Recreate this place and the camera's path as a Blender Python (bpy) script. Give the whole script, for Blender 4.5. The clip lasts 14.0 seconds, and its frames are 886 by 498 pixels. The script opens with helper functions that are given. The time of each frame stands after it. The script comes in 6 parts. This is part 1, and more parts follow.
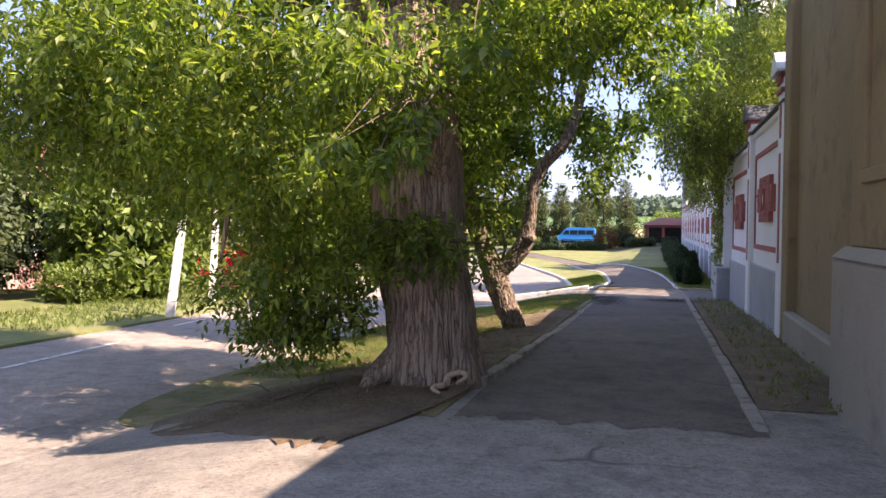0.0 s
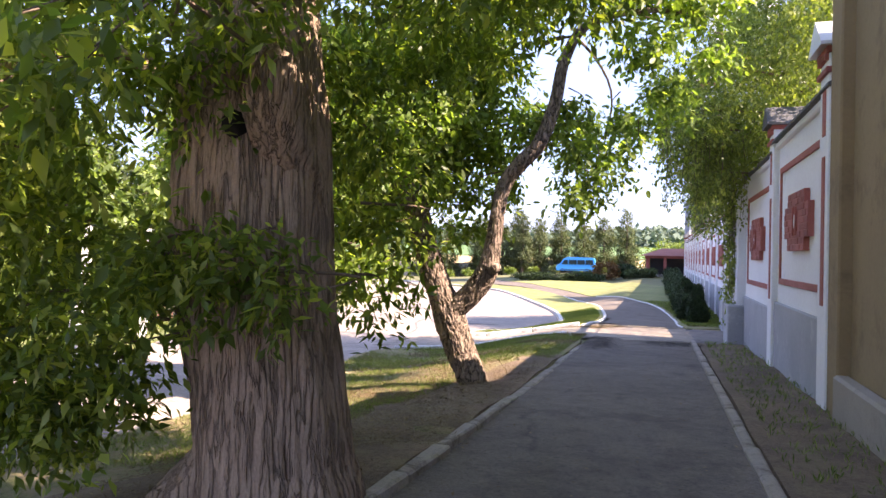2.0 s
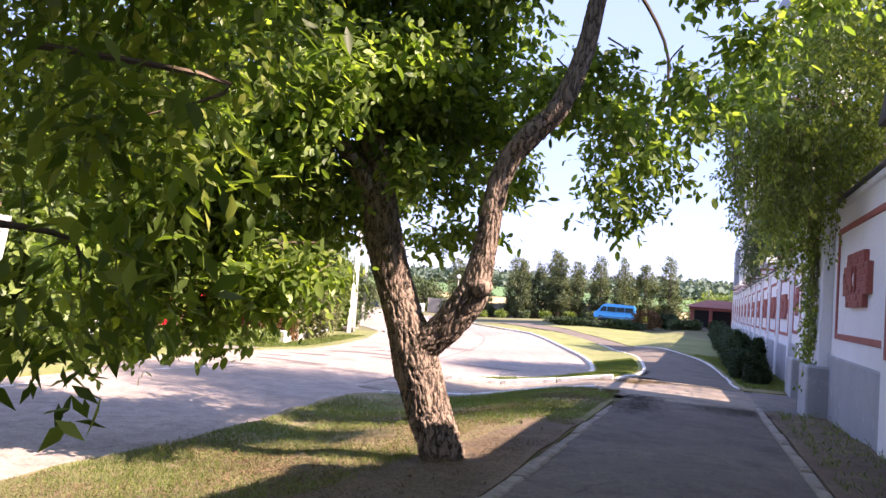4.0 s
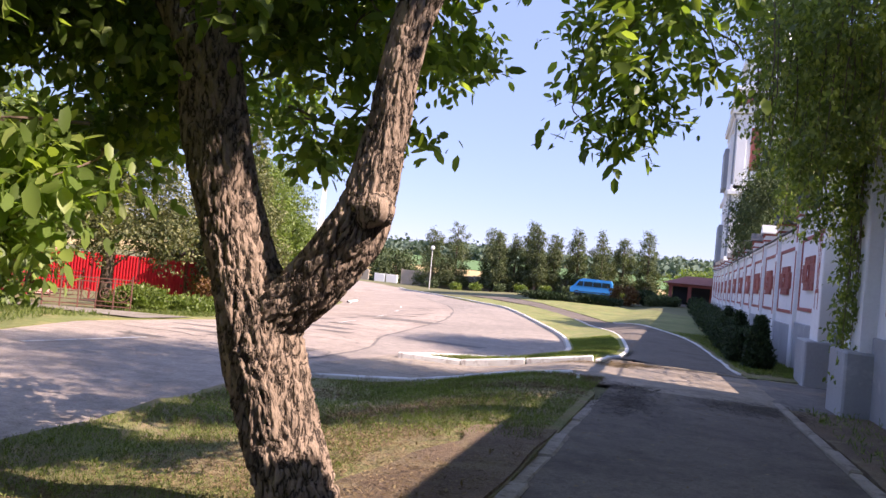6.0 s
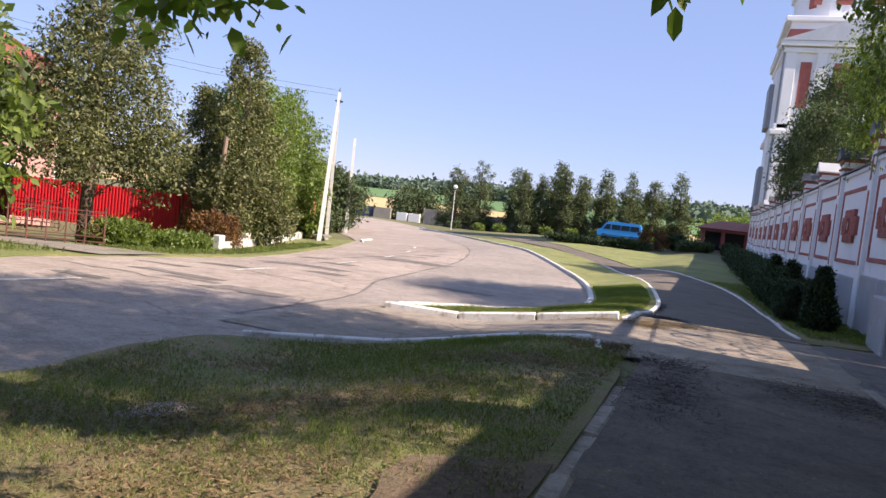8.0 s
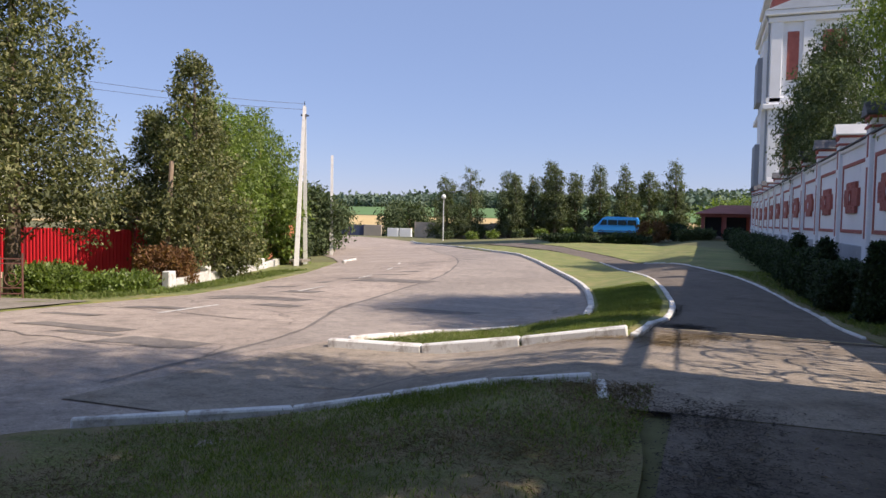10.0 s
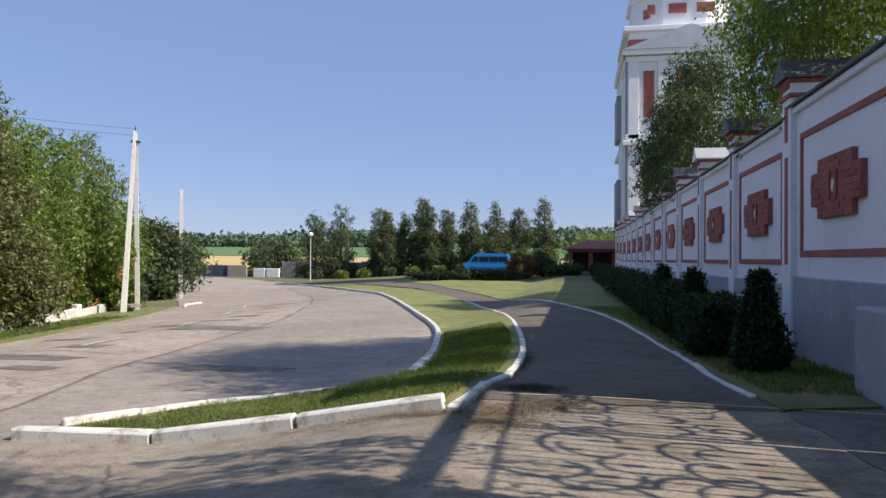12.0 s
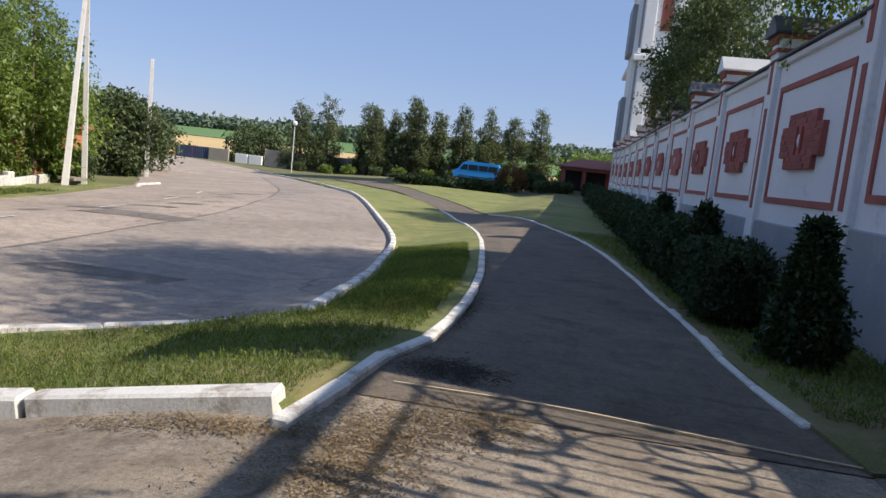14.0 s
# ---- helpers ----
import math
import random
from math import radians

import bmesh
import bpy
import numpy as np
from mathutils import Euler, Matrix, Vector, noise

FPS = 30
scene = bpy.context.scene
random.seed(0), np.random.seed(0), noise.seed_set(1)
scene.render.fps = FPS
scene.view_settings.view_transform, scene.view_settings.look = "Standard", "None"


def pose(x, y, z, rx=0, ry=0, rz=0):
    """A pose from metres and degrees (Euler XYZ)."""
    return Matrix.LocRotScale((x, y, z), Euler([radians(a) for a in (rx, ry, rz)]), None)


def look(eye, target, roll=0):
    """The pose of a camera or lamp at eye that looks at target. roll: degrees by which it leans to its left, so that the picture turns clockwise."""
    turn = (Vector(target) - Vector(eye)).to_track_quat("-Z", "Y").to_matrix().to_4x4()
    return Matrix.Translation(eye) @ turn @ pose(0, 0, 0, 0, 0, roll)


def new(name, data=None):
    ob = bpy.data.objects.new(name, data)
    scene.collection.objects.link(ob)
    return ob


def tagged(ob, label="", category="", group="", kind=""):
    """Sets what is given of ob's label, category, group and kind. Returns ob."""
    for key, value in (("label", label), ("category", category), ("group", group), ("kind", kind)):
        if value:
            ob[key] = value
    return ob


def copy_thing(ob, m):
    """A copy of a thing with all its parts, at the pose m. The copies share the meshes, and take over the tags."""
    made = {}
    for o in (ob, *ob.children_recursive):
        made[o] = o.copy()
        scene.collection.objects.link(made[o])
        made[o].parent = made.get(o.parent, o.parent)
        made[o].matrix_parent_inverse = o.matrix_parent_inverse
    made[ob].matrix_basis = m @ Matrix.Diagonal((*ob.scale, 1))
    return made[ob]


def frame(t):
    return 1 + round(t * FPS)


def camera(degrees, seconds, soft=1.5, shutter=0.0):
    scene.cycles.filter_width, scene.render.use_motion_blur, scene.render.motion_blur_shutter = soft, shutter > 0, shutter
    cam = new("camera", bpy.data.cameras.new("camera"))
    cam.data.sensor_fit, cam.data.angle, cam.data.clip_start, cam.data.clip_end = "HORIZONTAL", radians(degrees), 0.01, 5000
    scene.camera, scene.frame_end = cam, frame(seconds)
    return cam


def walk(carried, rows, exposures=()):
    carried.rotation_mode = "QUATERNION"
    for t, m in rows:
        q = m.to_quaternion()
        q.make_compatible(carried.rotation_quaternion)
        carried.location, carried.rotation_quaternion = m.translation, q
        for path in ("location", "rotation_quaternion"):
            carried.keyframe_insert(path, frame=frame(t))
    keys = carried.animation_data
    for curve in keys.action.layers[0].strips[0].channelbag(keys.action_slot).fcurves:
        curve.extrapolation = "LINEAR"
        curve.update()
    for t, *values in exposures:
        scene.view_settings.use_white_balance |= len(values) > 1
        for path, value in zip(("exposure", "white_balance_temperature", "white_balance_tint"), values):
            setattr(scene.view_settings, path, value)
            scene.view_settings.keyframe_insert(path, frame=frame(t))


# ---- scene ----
EXPOSURES = [(0.0, 1.6, 7200, 27), (1.5, 2.05, 7200, 27), (2.5, 2.1, 7100, 27), (5.0, 1.42, 6850, 33), (7.0, 1.03, 6750, 21), (9.5, 0.55, 6850, 19), (10.5, 0.38, 6550, 14), (12.0, 0.33, 6450, 12), (14.0, 0.36, 6550, 11)]
cam = camera(63.2, 14.0)
PATH = [
    (0, (0.168, 0.132, 1.614), (-0.411, 2.046, 1.548), 0.3),
    (0.5, (0.186, 0.957, 1.59), (-0.433, 2.852, 1.426), 3.2),
    (1, (0.182, 1.855, 1.612), (-0.315, 3.792, 1.568), 2.3),
    (1.5, (0.215, 2.651, 1.621), (-0.335, 4.572, 1.548), 2.5),
    (2, (0.176, 3.417, 1.569), (-0.408, 5.329, 1.581), 1.1),
    (2.5, (0.176, 4.227, 1.62), (-0.494, 6.103, 1.796), 0.5),
    (2.7, (0.147, 4.462, 1.61), (-0.542, 6.337, 1.702), 2.2),
    (4.8, (-0.338, 8.526, 1.124), (-1.062, 10.386, 1.251), 5.6),
    (5, (-0.402, 8.775, 1.105), (-1.184, 10.616, 1.13), 5.4),
    (5.5, (-0.6, 9.565, 1.085), (-1.385, 11.404, 1.13), 4.6),
    (6, (-0.657, 10.391, 1.102), (-1.287, 12.289, 1.151), 5.5),
    (6.5, (-0.799, 11.23, 1.025), (-1.373, 13.146, 1.011), 7.3),
    (7, (-0.789, 11.919, 1.057), (-1.322, 13.847, 1.034), 9.0),
    (7.2, (-0.816, 12.196, 1.06), (-1.479, 14.082, 0.997), 9.3),
    (9.3, (-1.292, 15.447, 0.971), (-1.963, 17.322, 0.786), 2.7),
    (9.5, (-1.322, 15.76, 0.98), (-2.129, 17.58, 0.795), 2.2),
    (10, (-1.376, 16.601, 0.92), (-2.058, 18.479, 0.831), 1.1),
    (10.5, (-1.297, 17.435, 0.892), (-1.824, 19.364, 0.897), 0.3),
    (11, (-1.251, 18.345, 0.77), (-1.669, 20.301, 0.784), 0.4),
    (11.5, (-1.096, 19.165, 0.82), (-1.47, 21.129, 0.853), 0.2),
    (12, (-1.087, 19.978, 0.784), (-1.449, 21.945, 0.808), 0.4),
    (12.5, (-0.962, 20.85, 0.812), (-1.313, 22.817, 0.919), 0.6),
    (13, (-0.971, 21.65, 0.778), (-1.422, 23.597, 0.698), 3.5),
    (13.5, (-0.949, 22.565, 0.805), (-1.222, 24.542, 0.685), 5.1),
    (14, (-0.93, 23.312, 0.768), (-1.249, 25.272, 0.533), 6.2),
]
walk(cam, [(t, look(eye, target, roll)) for t, eye, target, roll in PATH], EXPOSURES)
# ---- world, sun ----
SUN_ELEV, SUN_AZ = radians(43.5), radians(98)
world = bpy.data.worlds.new("world")
scene.world = world
world.use_nodes = True
wn = world.node_tree
sky = wn.nodes.new("ShaderNodeTexSky")
sky.sky_type = "NISHITA"
sky.sun_disc = False
sky.sun_elevation, sky.sun_rotation = SUN_ELEV, SUN_AZ
sky.altitude, sky.air_density, sky.dust_density, sky.ozone_density = 100, 1.0, 0.12, 6.0
wn.nodes["Background"].inputs["Strength"].default_value = 0.107
warm = wn.nodes.new("ShaderNodeMix")
warm.data_type, warm.blend_type = "RGBA", "MULTIPLY"
warm.inputs[0].default_value = 1.0
warm.inputs[7].default_value = (1.14, 0.97, 1.02, 1)
wn.links.new(sky.outputs[0], warm.inputs[6])
even = wn.nodes.new("ShaderNodeMix")
even.data_type = "RGBA"
even.inputs[0].default_value = 0.62
even.inputs[7].default_value = (2.05, 3.0, 5.0, 1)
wn.links.new(warm.outputs[2], even.inputs[6])
wn.links.new(even.outputs[2], wn.nodes["Background"].inputs["Color"])
sun = new("sun", bpy.data.lights.new("sun", "SUN"))
sun.data.energy, sun.data.angle, sun.data.color = 5.0, radians(0.53), (1.0, 0.9, 0.76)
sun.matrix_world = look((0, 0, 0), (-math.cos(SUN_ELEV) * math.sin(SUN_AZ), -math.cos(SUN_ELEV) * math.cos(SUN_AZ), -math.sin(SUN_ELEV)))

# ---- materials ----


def node(nt, kind, **values):
    n = nt.nodes.new("ShaderNode" + kind)
    for key, v in values.items():
        n.inputs[key.replace("_", " ")].default_value = v
    return n


def ramp(nt, fac, stops):
    r = nt.nodes.new("ShaderNodeValToRGB")
    el = r.color_ramp.elements
    while len(el) < len(stops):
        el.new(0.5)
    for e, (p, c) in zip(el, stops):
        e.position, e.color = p, (*c, 1)
    nt.links.new(fac, r.inputs[0])
    return r.outputs[0]


def blend(nt, fac, a, b, mode="MIX"):
    m = nt.nodes.new("ShaderNodeMix")
    m.data_type, m.blend_type = "RGBA", mode
    for v, slot in ((fac, 0), (a, 6), (b, 7)):
        if hasattr(v, "links"):
            nt.links.new(v, m.inputs[slot])
        else:
            m.inputs[slot].default_value = v if slot == 0 else (*v, 1)
    return m.outputs[2]


def noise_of(nt, scale, detail=4.0, rough=0.6, stretch=(1, 1, 1)):
    tc = nt.nodes.new("ShaderNodeTexCoord")
    mp = nt.nodes.new("ShaderNodeMapping")
    mp.inputs["Scale"].default_value = stretch
    nt.links.new(tc.outputs["Object"], mp.inputs[0])
    n = node(nt, "TexNoise", Scale=scale, Detail=detail, Roughness=rough)
    nt.links.new(mp.outputs[0], n.inputs["Vector"])
    return n.outputs[0]


def shifted(c, k):
    return tuple(max(0.0, min(1.0, v * k)) for v in c)


def surface(name, colour, rough=0.8, big=0.6, fine=30.0, vary=0.18, grain=0.12, bump=0.25, stain=None, stain_at=0.62,
            metal=0.0, stretch=(1, 1, 1), island=0.0, obj=0.0, depth=0.01):
    """Large soft variation, fine grain, stains and relief over one base colour."""
    mat = bpy.data.materials.new(name)
    mat.use_nodes = True
    nt = mat.node_tree
    bsdf = nt.nodes["Principled BSDF"]
    large, small = noise_of(nt, big, 5, 0.6, stretch), noise_of(nt, fine, 6, 0.7, stretch)
    col = ramp(nt, large, [(0.3, shifted(colour, 1 - vary)), (0.7, shifted(colour, 1 + vary))])
    col = blend(nt, 1.0, col, ramp(nt, small, [(0.3, (1 - grain,) * 3), (0.7, (1 + grain,) * 3)]), "MULTIPLY")
    if stain:
        spots = ramp(nt, noise_of(nt, big * 2.7, 8, 0.72, stretch), [(stain_at - 0.06, (0, 0, 0)), (stain_at + 0.08, (1, 1, 1))])
        col = blend(nt, spots, col, stain)
    if island or obj:
        src = nt.nodes.new("ShaderNodeNewGeometry").outputs["Random Per Island"] if island else nt.nodes.new("ShaderNodeObjectInfo").outputs["Random"]
        k = island or obj
        col = blend(nt, 1.0, col, ramp(nt, src, [(0.0, (1 - k,) * 3), (1.0, (1 + k,) * 3)]), "MULTIPLY")
    nt.links.new(col, bsdf.inputs["Base Color"])
    bsdf.inputs["Roughness"].default_value, bsdf.inputs["Metallic"].default_value = rough, metal
    if bump:
        b = node(nt, "Bump", Strength=bump, Distance=depth)
        nt.links.new(small, b.inputs["Height"])
        nt.links.new(b.outputs[0], bsdf.inputs["Normal"])
    return mat


def leafy(name, colour, light, vary=0.35, through_=0.35, rough=0.45):
    """Leaves: each its own tint, some light let through."""
    mat = bpy.data.materials.new(name)
    mat.use_nodes = True
    nt = mat.node_tree
    bsdf = nt.nodes["Principled BSDF"]
    rnd = nt.nodes.new("ShaderNodeNewGeometry").outputs["Random Per Island"]
    col = ramp(nt, rnd, [(0.0, shifted(colour, 1 - vary)), (0.55, colour), (1.0, light)])
    col = blend(nt, 1.0, col, ramp(nt, noise_of(nt, 1.1, 2), [(0.3, (0.75,) * 3), (0.7, (1.2,) * 3)]), "MULTIPLY")
    nt.links.new(col, bsdf.inputs["Base Color"])
    bsdf.inputs["Roughness"].default_value = rough
    tr = nt.nodes.new("ShaderNodeBsdfTranslucent")
    nt.links.new(blend(nt, 1.0, col, (1.5, 1.6, 0.6), "MULTIPLY"), tr.inputs[0])
    mix = nt.nodes.new("ShaderNodeMixShader")
    mix.inputs[0].default_value = through_
    nt.links.new(bsdf.outputs[0], mix.inputs[1])
    nt.links.new(tr.outputs[0], mix.inputs[2])
    nt.links.new(mix.outputs[0], nt.nodes["Material Output"].inputs[0])
    return mat


def bark_mat(name, dark, lightc, scale=9.0, squash=0.3):
    mat = bpy.data.materials.new(name)
    mat.use_nodes = True
    nt = mat.node_tree
    bsdf = nt.nodes["Principled BSDF"]
    plates = noise_of(nt, scale, 3.5, 0.55, (1, 1, squash))
    large = noise_of(nt, 1.7, 3, 0.5)
    fine = noise_of(nt, 70, 5, 0.7, (1, 1, 0.5))
    off = nt.nodes.new("ShaderNodeMath")
    off.operation = "SUBTRACT"
    off.inputs[1].default_value = 0.5
    nt.links.new(plates, off.inputs[0])
    gap = nt.nodes.new("ShaderNodeMath")
    gap.operation = "ABSOLUTE"
    nt.links.new(off.outputs[0], gap.inputs[0])
    plates = ramp(nt, gap.outputs[0], [(0.006, (0, 0, 0)), (0.04, (0.7,) * 3), (0.16, (1, 1, 1))])
    col = blend(nt, plates, dark, lightc)
    col = blend(nt, 1.0, col, ramp(nt, large, [(0.3, (0.78, 0.75, 0.72)), (0.7, (1.12, 1.1, 1.08))]), "MULTIPLY")
    col = blend(nt, 1.0, col, ramp(nt, fine, [(0.3, (0.8,) * 3), (0.7, (1.2,) * 3)]), "MULTIPLY")
    nt.links.new(col, bsdf.inputs["Base Color"])
    bsdf.inputs["Roughness"].default_value = 0.95
    b = node(nt, "Bump", Strength=1.0, Distance=0.03)
    nt.links.new(plates, b.inputs["Height"])
    c = node(nt, "Bump", Strength=0.5, Distance=0.006)
    nt.links.new(fine, c.inputs["Height"])
    nt.links.new(b.outputs[0], c.inputs["Normal"])
    nt.links.new(c.outputs[0], bsdf.inputs["Normal"])
    return mat


def asphalt(name, colour, patch, crack=0.5):
    mat = surface(name, colour, 0.88, 0.3, 65, 0.17, 0.4, 0.7, patch, 0.57, depth=0.01)
    nt = mat.node_tree
    bsdf = nt.nodes["Principled BSDF"]
    base = bsdf.inputs["Base Color"].links[0].from_socket
    tc = nt.nodes.new("ShaderNodeTexCoord")
    wob = nt.nodes.new("ShaderNodeMixRGB")
    wob.blend_type = "ADD"
    wob.inputs[0].default_value = 0.5
    nz = node(nt, "TexNoise", Scale=1.4, Detail=5.0)
    nt.links.new(tc.outputs["Object"], nz.inputs["Vector"])
    nt.links.new(tc.outputs["Object"], wob.inputs[1])
    nt.links.new(nz.outputs["Color"], wob.inputs[2])
    vor = nt.nodes.new("ShaderNodeTexVoronoi")
    vor.feature = "DISTANCE_TO_EDGE"
    vor.inputs["Scale"].default_value = 0.33
    nt.links.new(wob.outputs[0], vor.inputs["Vector"])
    line = ramp(nt, vor.outputs["Distance"], [(0.0, (1, 1, 1)), (0.013, (0, 0, 0))])
    some = ramp(nt, noise_of(nt, 0.35, 2), [(0.5, (0, 0, 0)), (0.58, (crack,) * 3)])
    fac = blend(nt, 1.0, line, some, "MULTIPLY")
    mottle = ramp(nt, noise_of(nt, 3.5, 9, 0.75), [(0.34, (0.72, 0.71, 0.7)), (0.5, (1, 1, 1)), (0.68, (1.22, 1.2, 1.17))])
    specks = ramp(nt, noise_of(nt, 24, 3, 0.6), [(0.28, (0.62,) * 3), (0.42, (1, 1, 1)), (0.72, (1.25,) * 3)])
    base = blend(nt, 1.0, blend(nt, 1.0, base, mottle, "MULTIPLY"), specks, "MULTIPLY")
    nt.links.new(blend(nt, fac, base, shifted(colour, 0.35)), bsdf.inputs["Base Color"])
    return mat


def glassy(name, colour, rough=0.08):
    mat = bpy.data.materials.new(name)
    mat.use_nodes = True
    b = mat.node_tree.nodes["Principled BSDF"]
    b.inputs["Base Color"].default_value, b.inputs["Roughness"].default_value = (*colour, 1), rough
    return mat


M_ROAD = asphalt("road_asphalt", (0.32, 0.267, 0.225), (0.25, 0.208, 0.175), 0.75)
M_PATH = asphalt("path_asphalt", (0.135, 0.112, 0.088), (0.085, 0.069, 0.052), 0.7)
M_LANE = asphalt("newer_asphalt", (0.275, 0.237, 0.205), (0.235, 0.203, 0.176), 0.35)
M_PATCH = asphalt("patch_asphalt", (0.16, 0.142, 0.127), (0.115, 0.1, 0.09), 0.6)
M_APRON = asphalt("apron_asphalt", (0.255, 0.215, 0.17), (0.17, 0.138, 0.103), 0.9)
M_CONCRETE = asphalt("worn_concrete", (0.25, 0.222, 0.185), (0.17, 0.147, 0.12), 0.9)
M_KERB = surface("old_kerb", (0.3, 0.262, 0.215), 0.9, 1.6, 40, 0.2, 0.2, 0.5, (0.13, 0.105, 0.075), 0.56)
M_WHITEKERB = surface("whitewashed_kerb", (0.68, 0.67, 0.64), 0.88, 1.6, 45, 0.12, 0.14, 0.5, (0.34, 0.3, 0.26), 0.57)
M_SOIL = surface("soil", (0.17, 0.118, 0.074), 0.95, 0.9, 28, 0.3, 0.45, 1.0, (0.22, 0.175, 0.1), 0.55, depth=0.03)
M_LAWN = surface("lawn", (0.18, 0.185, 0.062), 0.95, 0.7, 40, 0.32, 0.45, 1.0, (0.27, 0.215, 0.115), 0.5, depth=0.03)
M_LAWN2 = surface("lawn_far", (0.165, 0.19, 0.058), 0.95, 0.35, 30, 0.25, 0.35, 0.6, (0.27, 0.24, 0.1), 0.55, depth=0.03)
M_GROUND = surface("dry_ground", (0.14, 0.14, 0.055), 0.95, 0.05, 3, 0.25, 0.2, 0.3, (0.2, 0.16, 0.09), 0.6)
M_WHEAT = surface("wheat", (0.5, 0.37, 0.17), 0.95, 0.01, 1, 0.1, 0.1, 0.0)
M_CROP = surface("green_crop", (0.1, 0.19, 0.06), 0.95, 0.008, 1, 0.12, 0.1, 0.0)
M_WHITE = surface("whitewashed_plaster", (0.81, 0.815, 0.83), 0.9, 0.5, 18, 0.05, 0.05, 0.25, (0.6, 0.6, 0.62), 0.66)
M_PLINTH = surface("grey_plinth_plaster", (0.36, 0.37, 0.39), 0.9, 0.7, 20, 0.12, 0.08, 0.3, (0.5, 0.5, 0.5), 0.62)
M_RED = surface("red_painted_trim", (0.36, 0.105, 0.085), 0.8, 1.5, 40, 0.14, 0.12, 0.3, (0.46, 0.2, 0.17), 0.63)
M_BRICK = surface("red_painted_brick", (0.34, 0.1, 0.082), 0.85, 1.5, 40, 0.12, 0.14, 0.4, obj=0.16)
M_TAN = surface("ochre_plaster", (0.28, 0.2, 0.105), 0.9, 0.6, 22, 0.1, 0.07, 0.25, (0.2, 0.14, 0.075), 0.58)
M_TANSTONE = surface("grey_render", (0.33, 0.29, 0.24), 0.92, 0.8, 60, 0.1, 0.15, 0.55, (0.24, 0.21, 0.18), 0.6)
M_ROOFDARK = surface("dark_shingle", (0.075, 0.075, 0.08), 0.6, 3, 30, 0.3, 0.3, 0.5, (0.4, 0.4, 0.4), 0.66, stretch=(1, 4, 1))
M_ROOFMETAL = surface("sheet_metal", (0.6, 0.6, 0.58), 0.45, 1, 20, 0.1, 0.05, 0.1, metal=0.5)
M_IRON = surface("black_iron", (0.02, 0.021, 0.025), 0.5, 3, 40, 0.2, 0.1, 0.2)
M_RUST = surface("rusty_iron", (0.17, 0.075, 0.06), 0.75, 3, 40, 0.25, 0.2, 0.3)
M_REDSHEET = surface("red_sheet_metal", (0.62, 0.025, 0.035), 0.4, 0.6, 20, 0.08, 0.04, 0.05)
M_DARKRED = surface("dark_red_sheet", (0.3, 0.03, 0.04), 0.5, 0.6, 20, 0.1, 0.05, 0.05)
M_POLE = surface("pole_concrete", (0.66, 0.65, 0.62), 0.9, 0.8, 30, 0.1, 0.1, 0.3, (0.48, 0.47, 0.45), 0.62)
M_WOOD = surface("weathered_wood", (0.27, 0.2, 0.14), 0.9, 2, 30, 0.2, 0.2, 0.4, stretch=(1, 1, 0.1))
M_BARK = bark_mat("maple_bark", (0.2, 0.145, 0.105), (0.36, 0.265, 0.19), 17, 0.07)
M_BARK2 = bark_mat("walnut_bark", (0.08, 0.06, 0.046), (0.31, 0.24, 0.185), 15, 0.33)
M_TWIG = surface("twig", (0.14, 0.1, 0.07), 0.9, 4, 40, 0.2, 0.2, 0.3)
M_BIRCHBARK = surface("pale_bark", (0.55, 0.5, 0.42), 0.9, 2, 20, 0.2, 0.2, 0.3, (0.12, 0.1, 0.08), 0.6)
M_CUT = surface("cut_wood", (0.4, 0.28, 0.19), 0.9, 3, 40, 0.15, 0.15, 0.3)
# near-black stands for the shade inside an opening
M_HOLE_SHADE = surface("hollow", (0.012, 0.009, 0.007), 1.0, 3, 40)
M_MAPLE = leafy("maple_leaf", (0.13, 0.2, 0.04), (0.36, 0.41, 0.09), 0.4, 0.55)
M_WALNUT = leafy("walnut_leaf", (0.155, 0.235, 0.055), (0.33, 0.41, 0.105), 0.35, 0.55)
M_BIRCH = leafy("birch_leaf", (0.155, 0.21, 0.052), (0.33, 0.37, 0.1), 0.35, 0.45)
M_CEDAR = leafy("thuja_leaf", (0.12, 0.14, 0.055), (0.29, 0.28, 0.13), 0.45, 0.25, 0.7)
M_ROW = leafy("row_leaf", (0.095, 0.125, 0.06), (0.19, 0.215, 0.105), 0.4, 0.3, 0.7)
M_GREEN = leafy("bright_leaf", (0.14, 0.2, 0.05), (0.26, 0.33, 0.09), 0.35, 0.4)
M_THUJA = leafy("hedge_leaf", (0.022, 0.048, 0.016), (0.055, 0.095, 0.03), 0.4, 0.15, 0.7)
M_FAR = leafy("far_leaf", (0.075, 0.11, 0.048), (0.13, 0.16, 0.07), 0.35, 0.2, 0.8)
# paler, bluer green: the distance haze is put into this leaf colour
M_HAZE = leafy("hazed_wood_leaf", (0.1, 0.15, 0.11), (0.14, 0.19, 0.14), 0.25, 0.1, 0.9)
M_RUSTBUSH = leafy("copper_leaf", (0.16, 0.075, 0.03), (0.24, 0.14, 0.05), 0.4, 0.3, 0.7)
M_GRASS = leafy("grass_blade", (0.125, 0.18, 0.042), (0.28, 0.31, 0.1), 0.35, 0.4, 0.6)
M_DRY = leafy("dry_litter", (0.17, 0.118, 0.063), (0.28, 0.21, 0.115), 0.4, 0.1, 0.9)
M_BLUE = surface("blue_paint", (0.02, 0.27, 0.72), 0.3, 0.6, 20, 0.04, 0.03, 0.0)
M_GLASS = glassy("dark_glass", (0.015, 0.03, 0.045))
M_TYRE = surface("rubber", (0.02, 0.02, 0.02), 0.85, 3, 40)
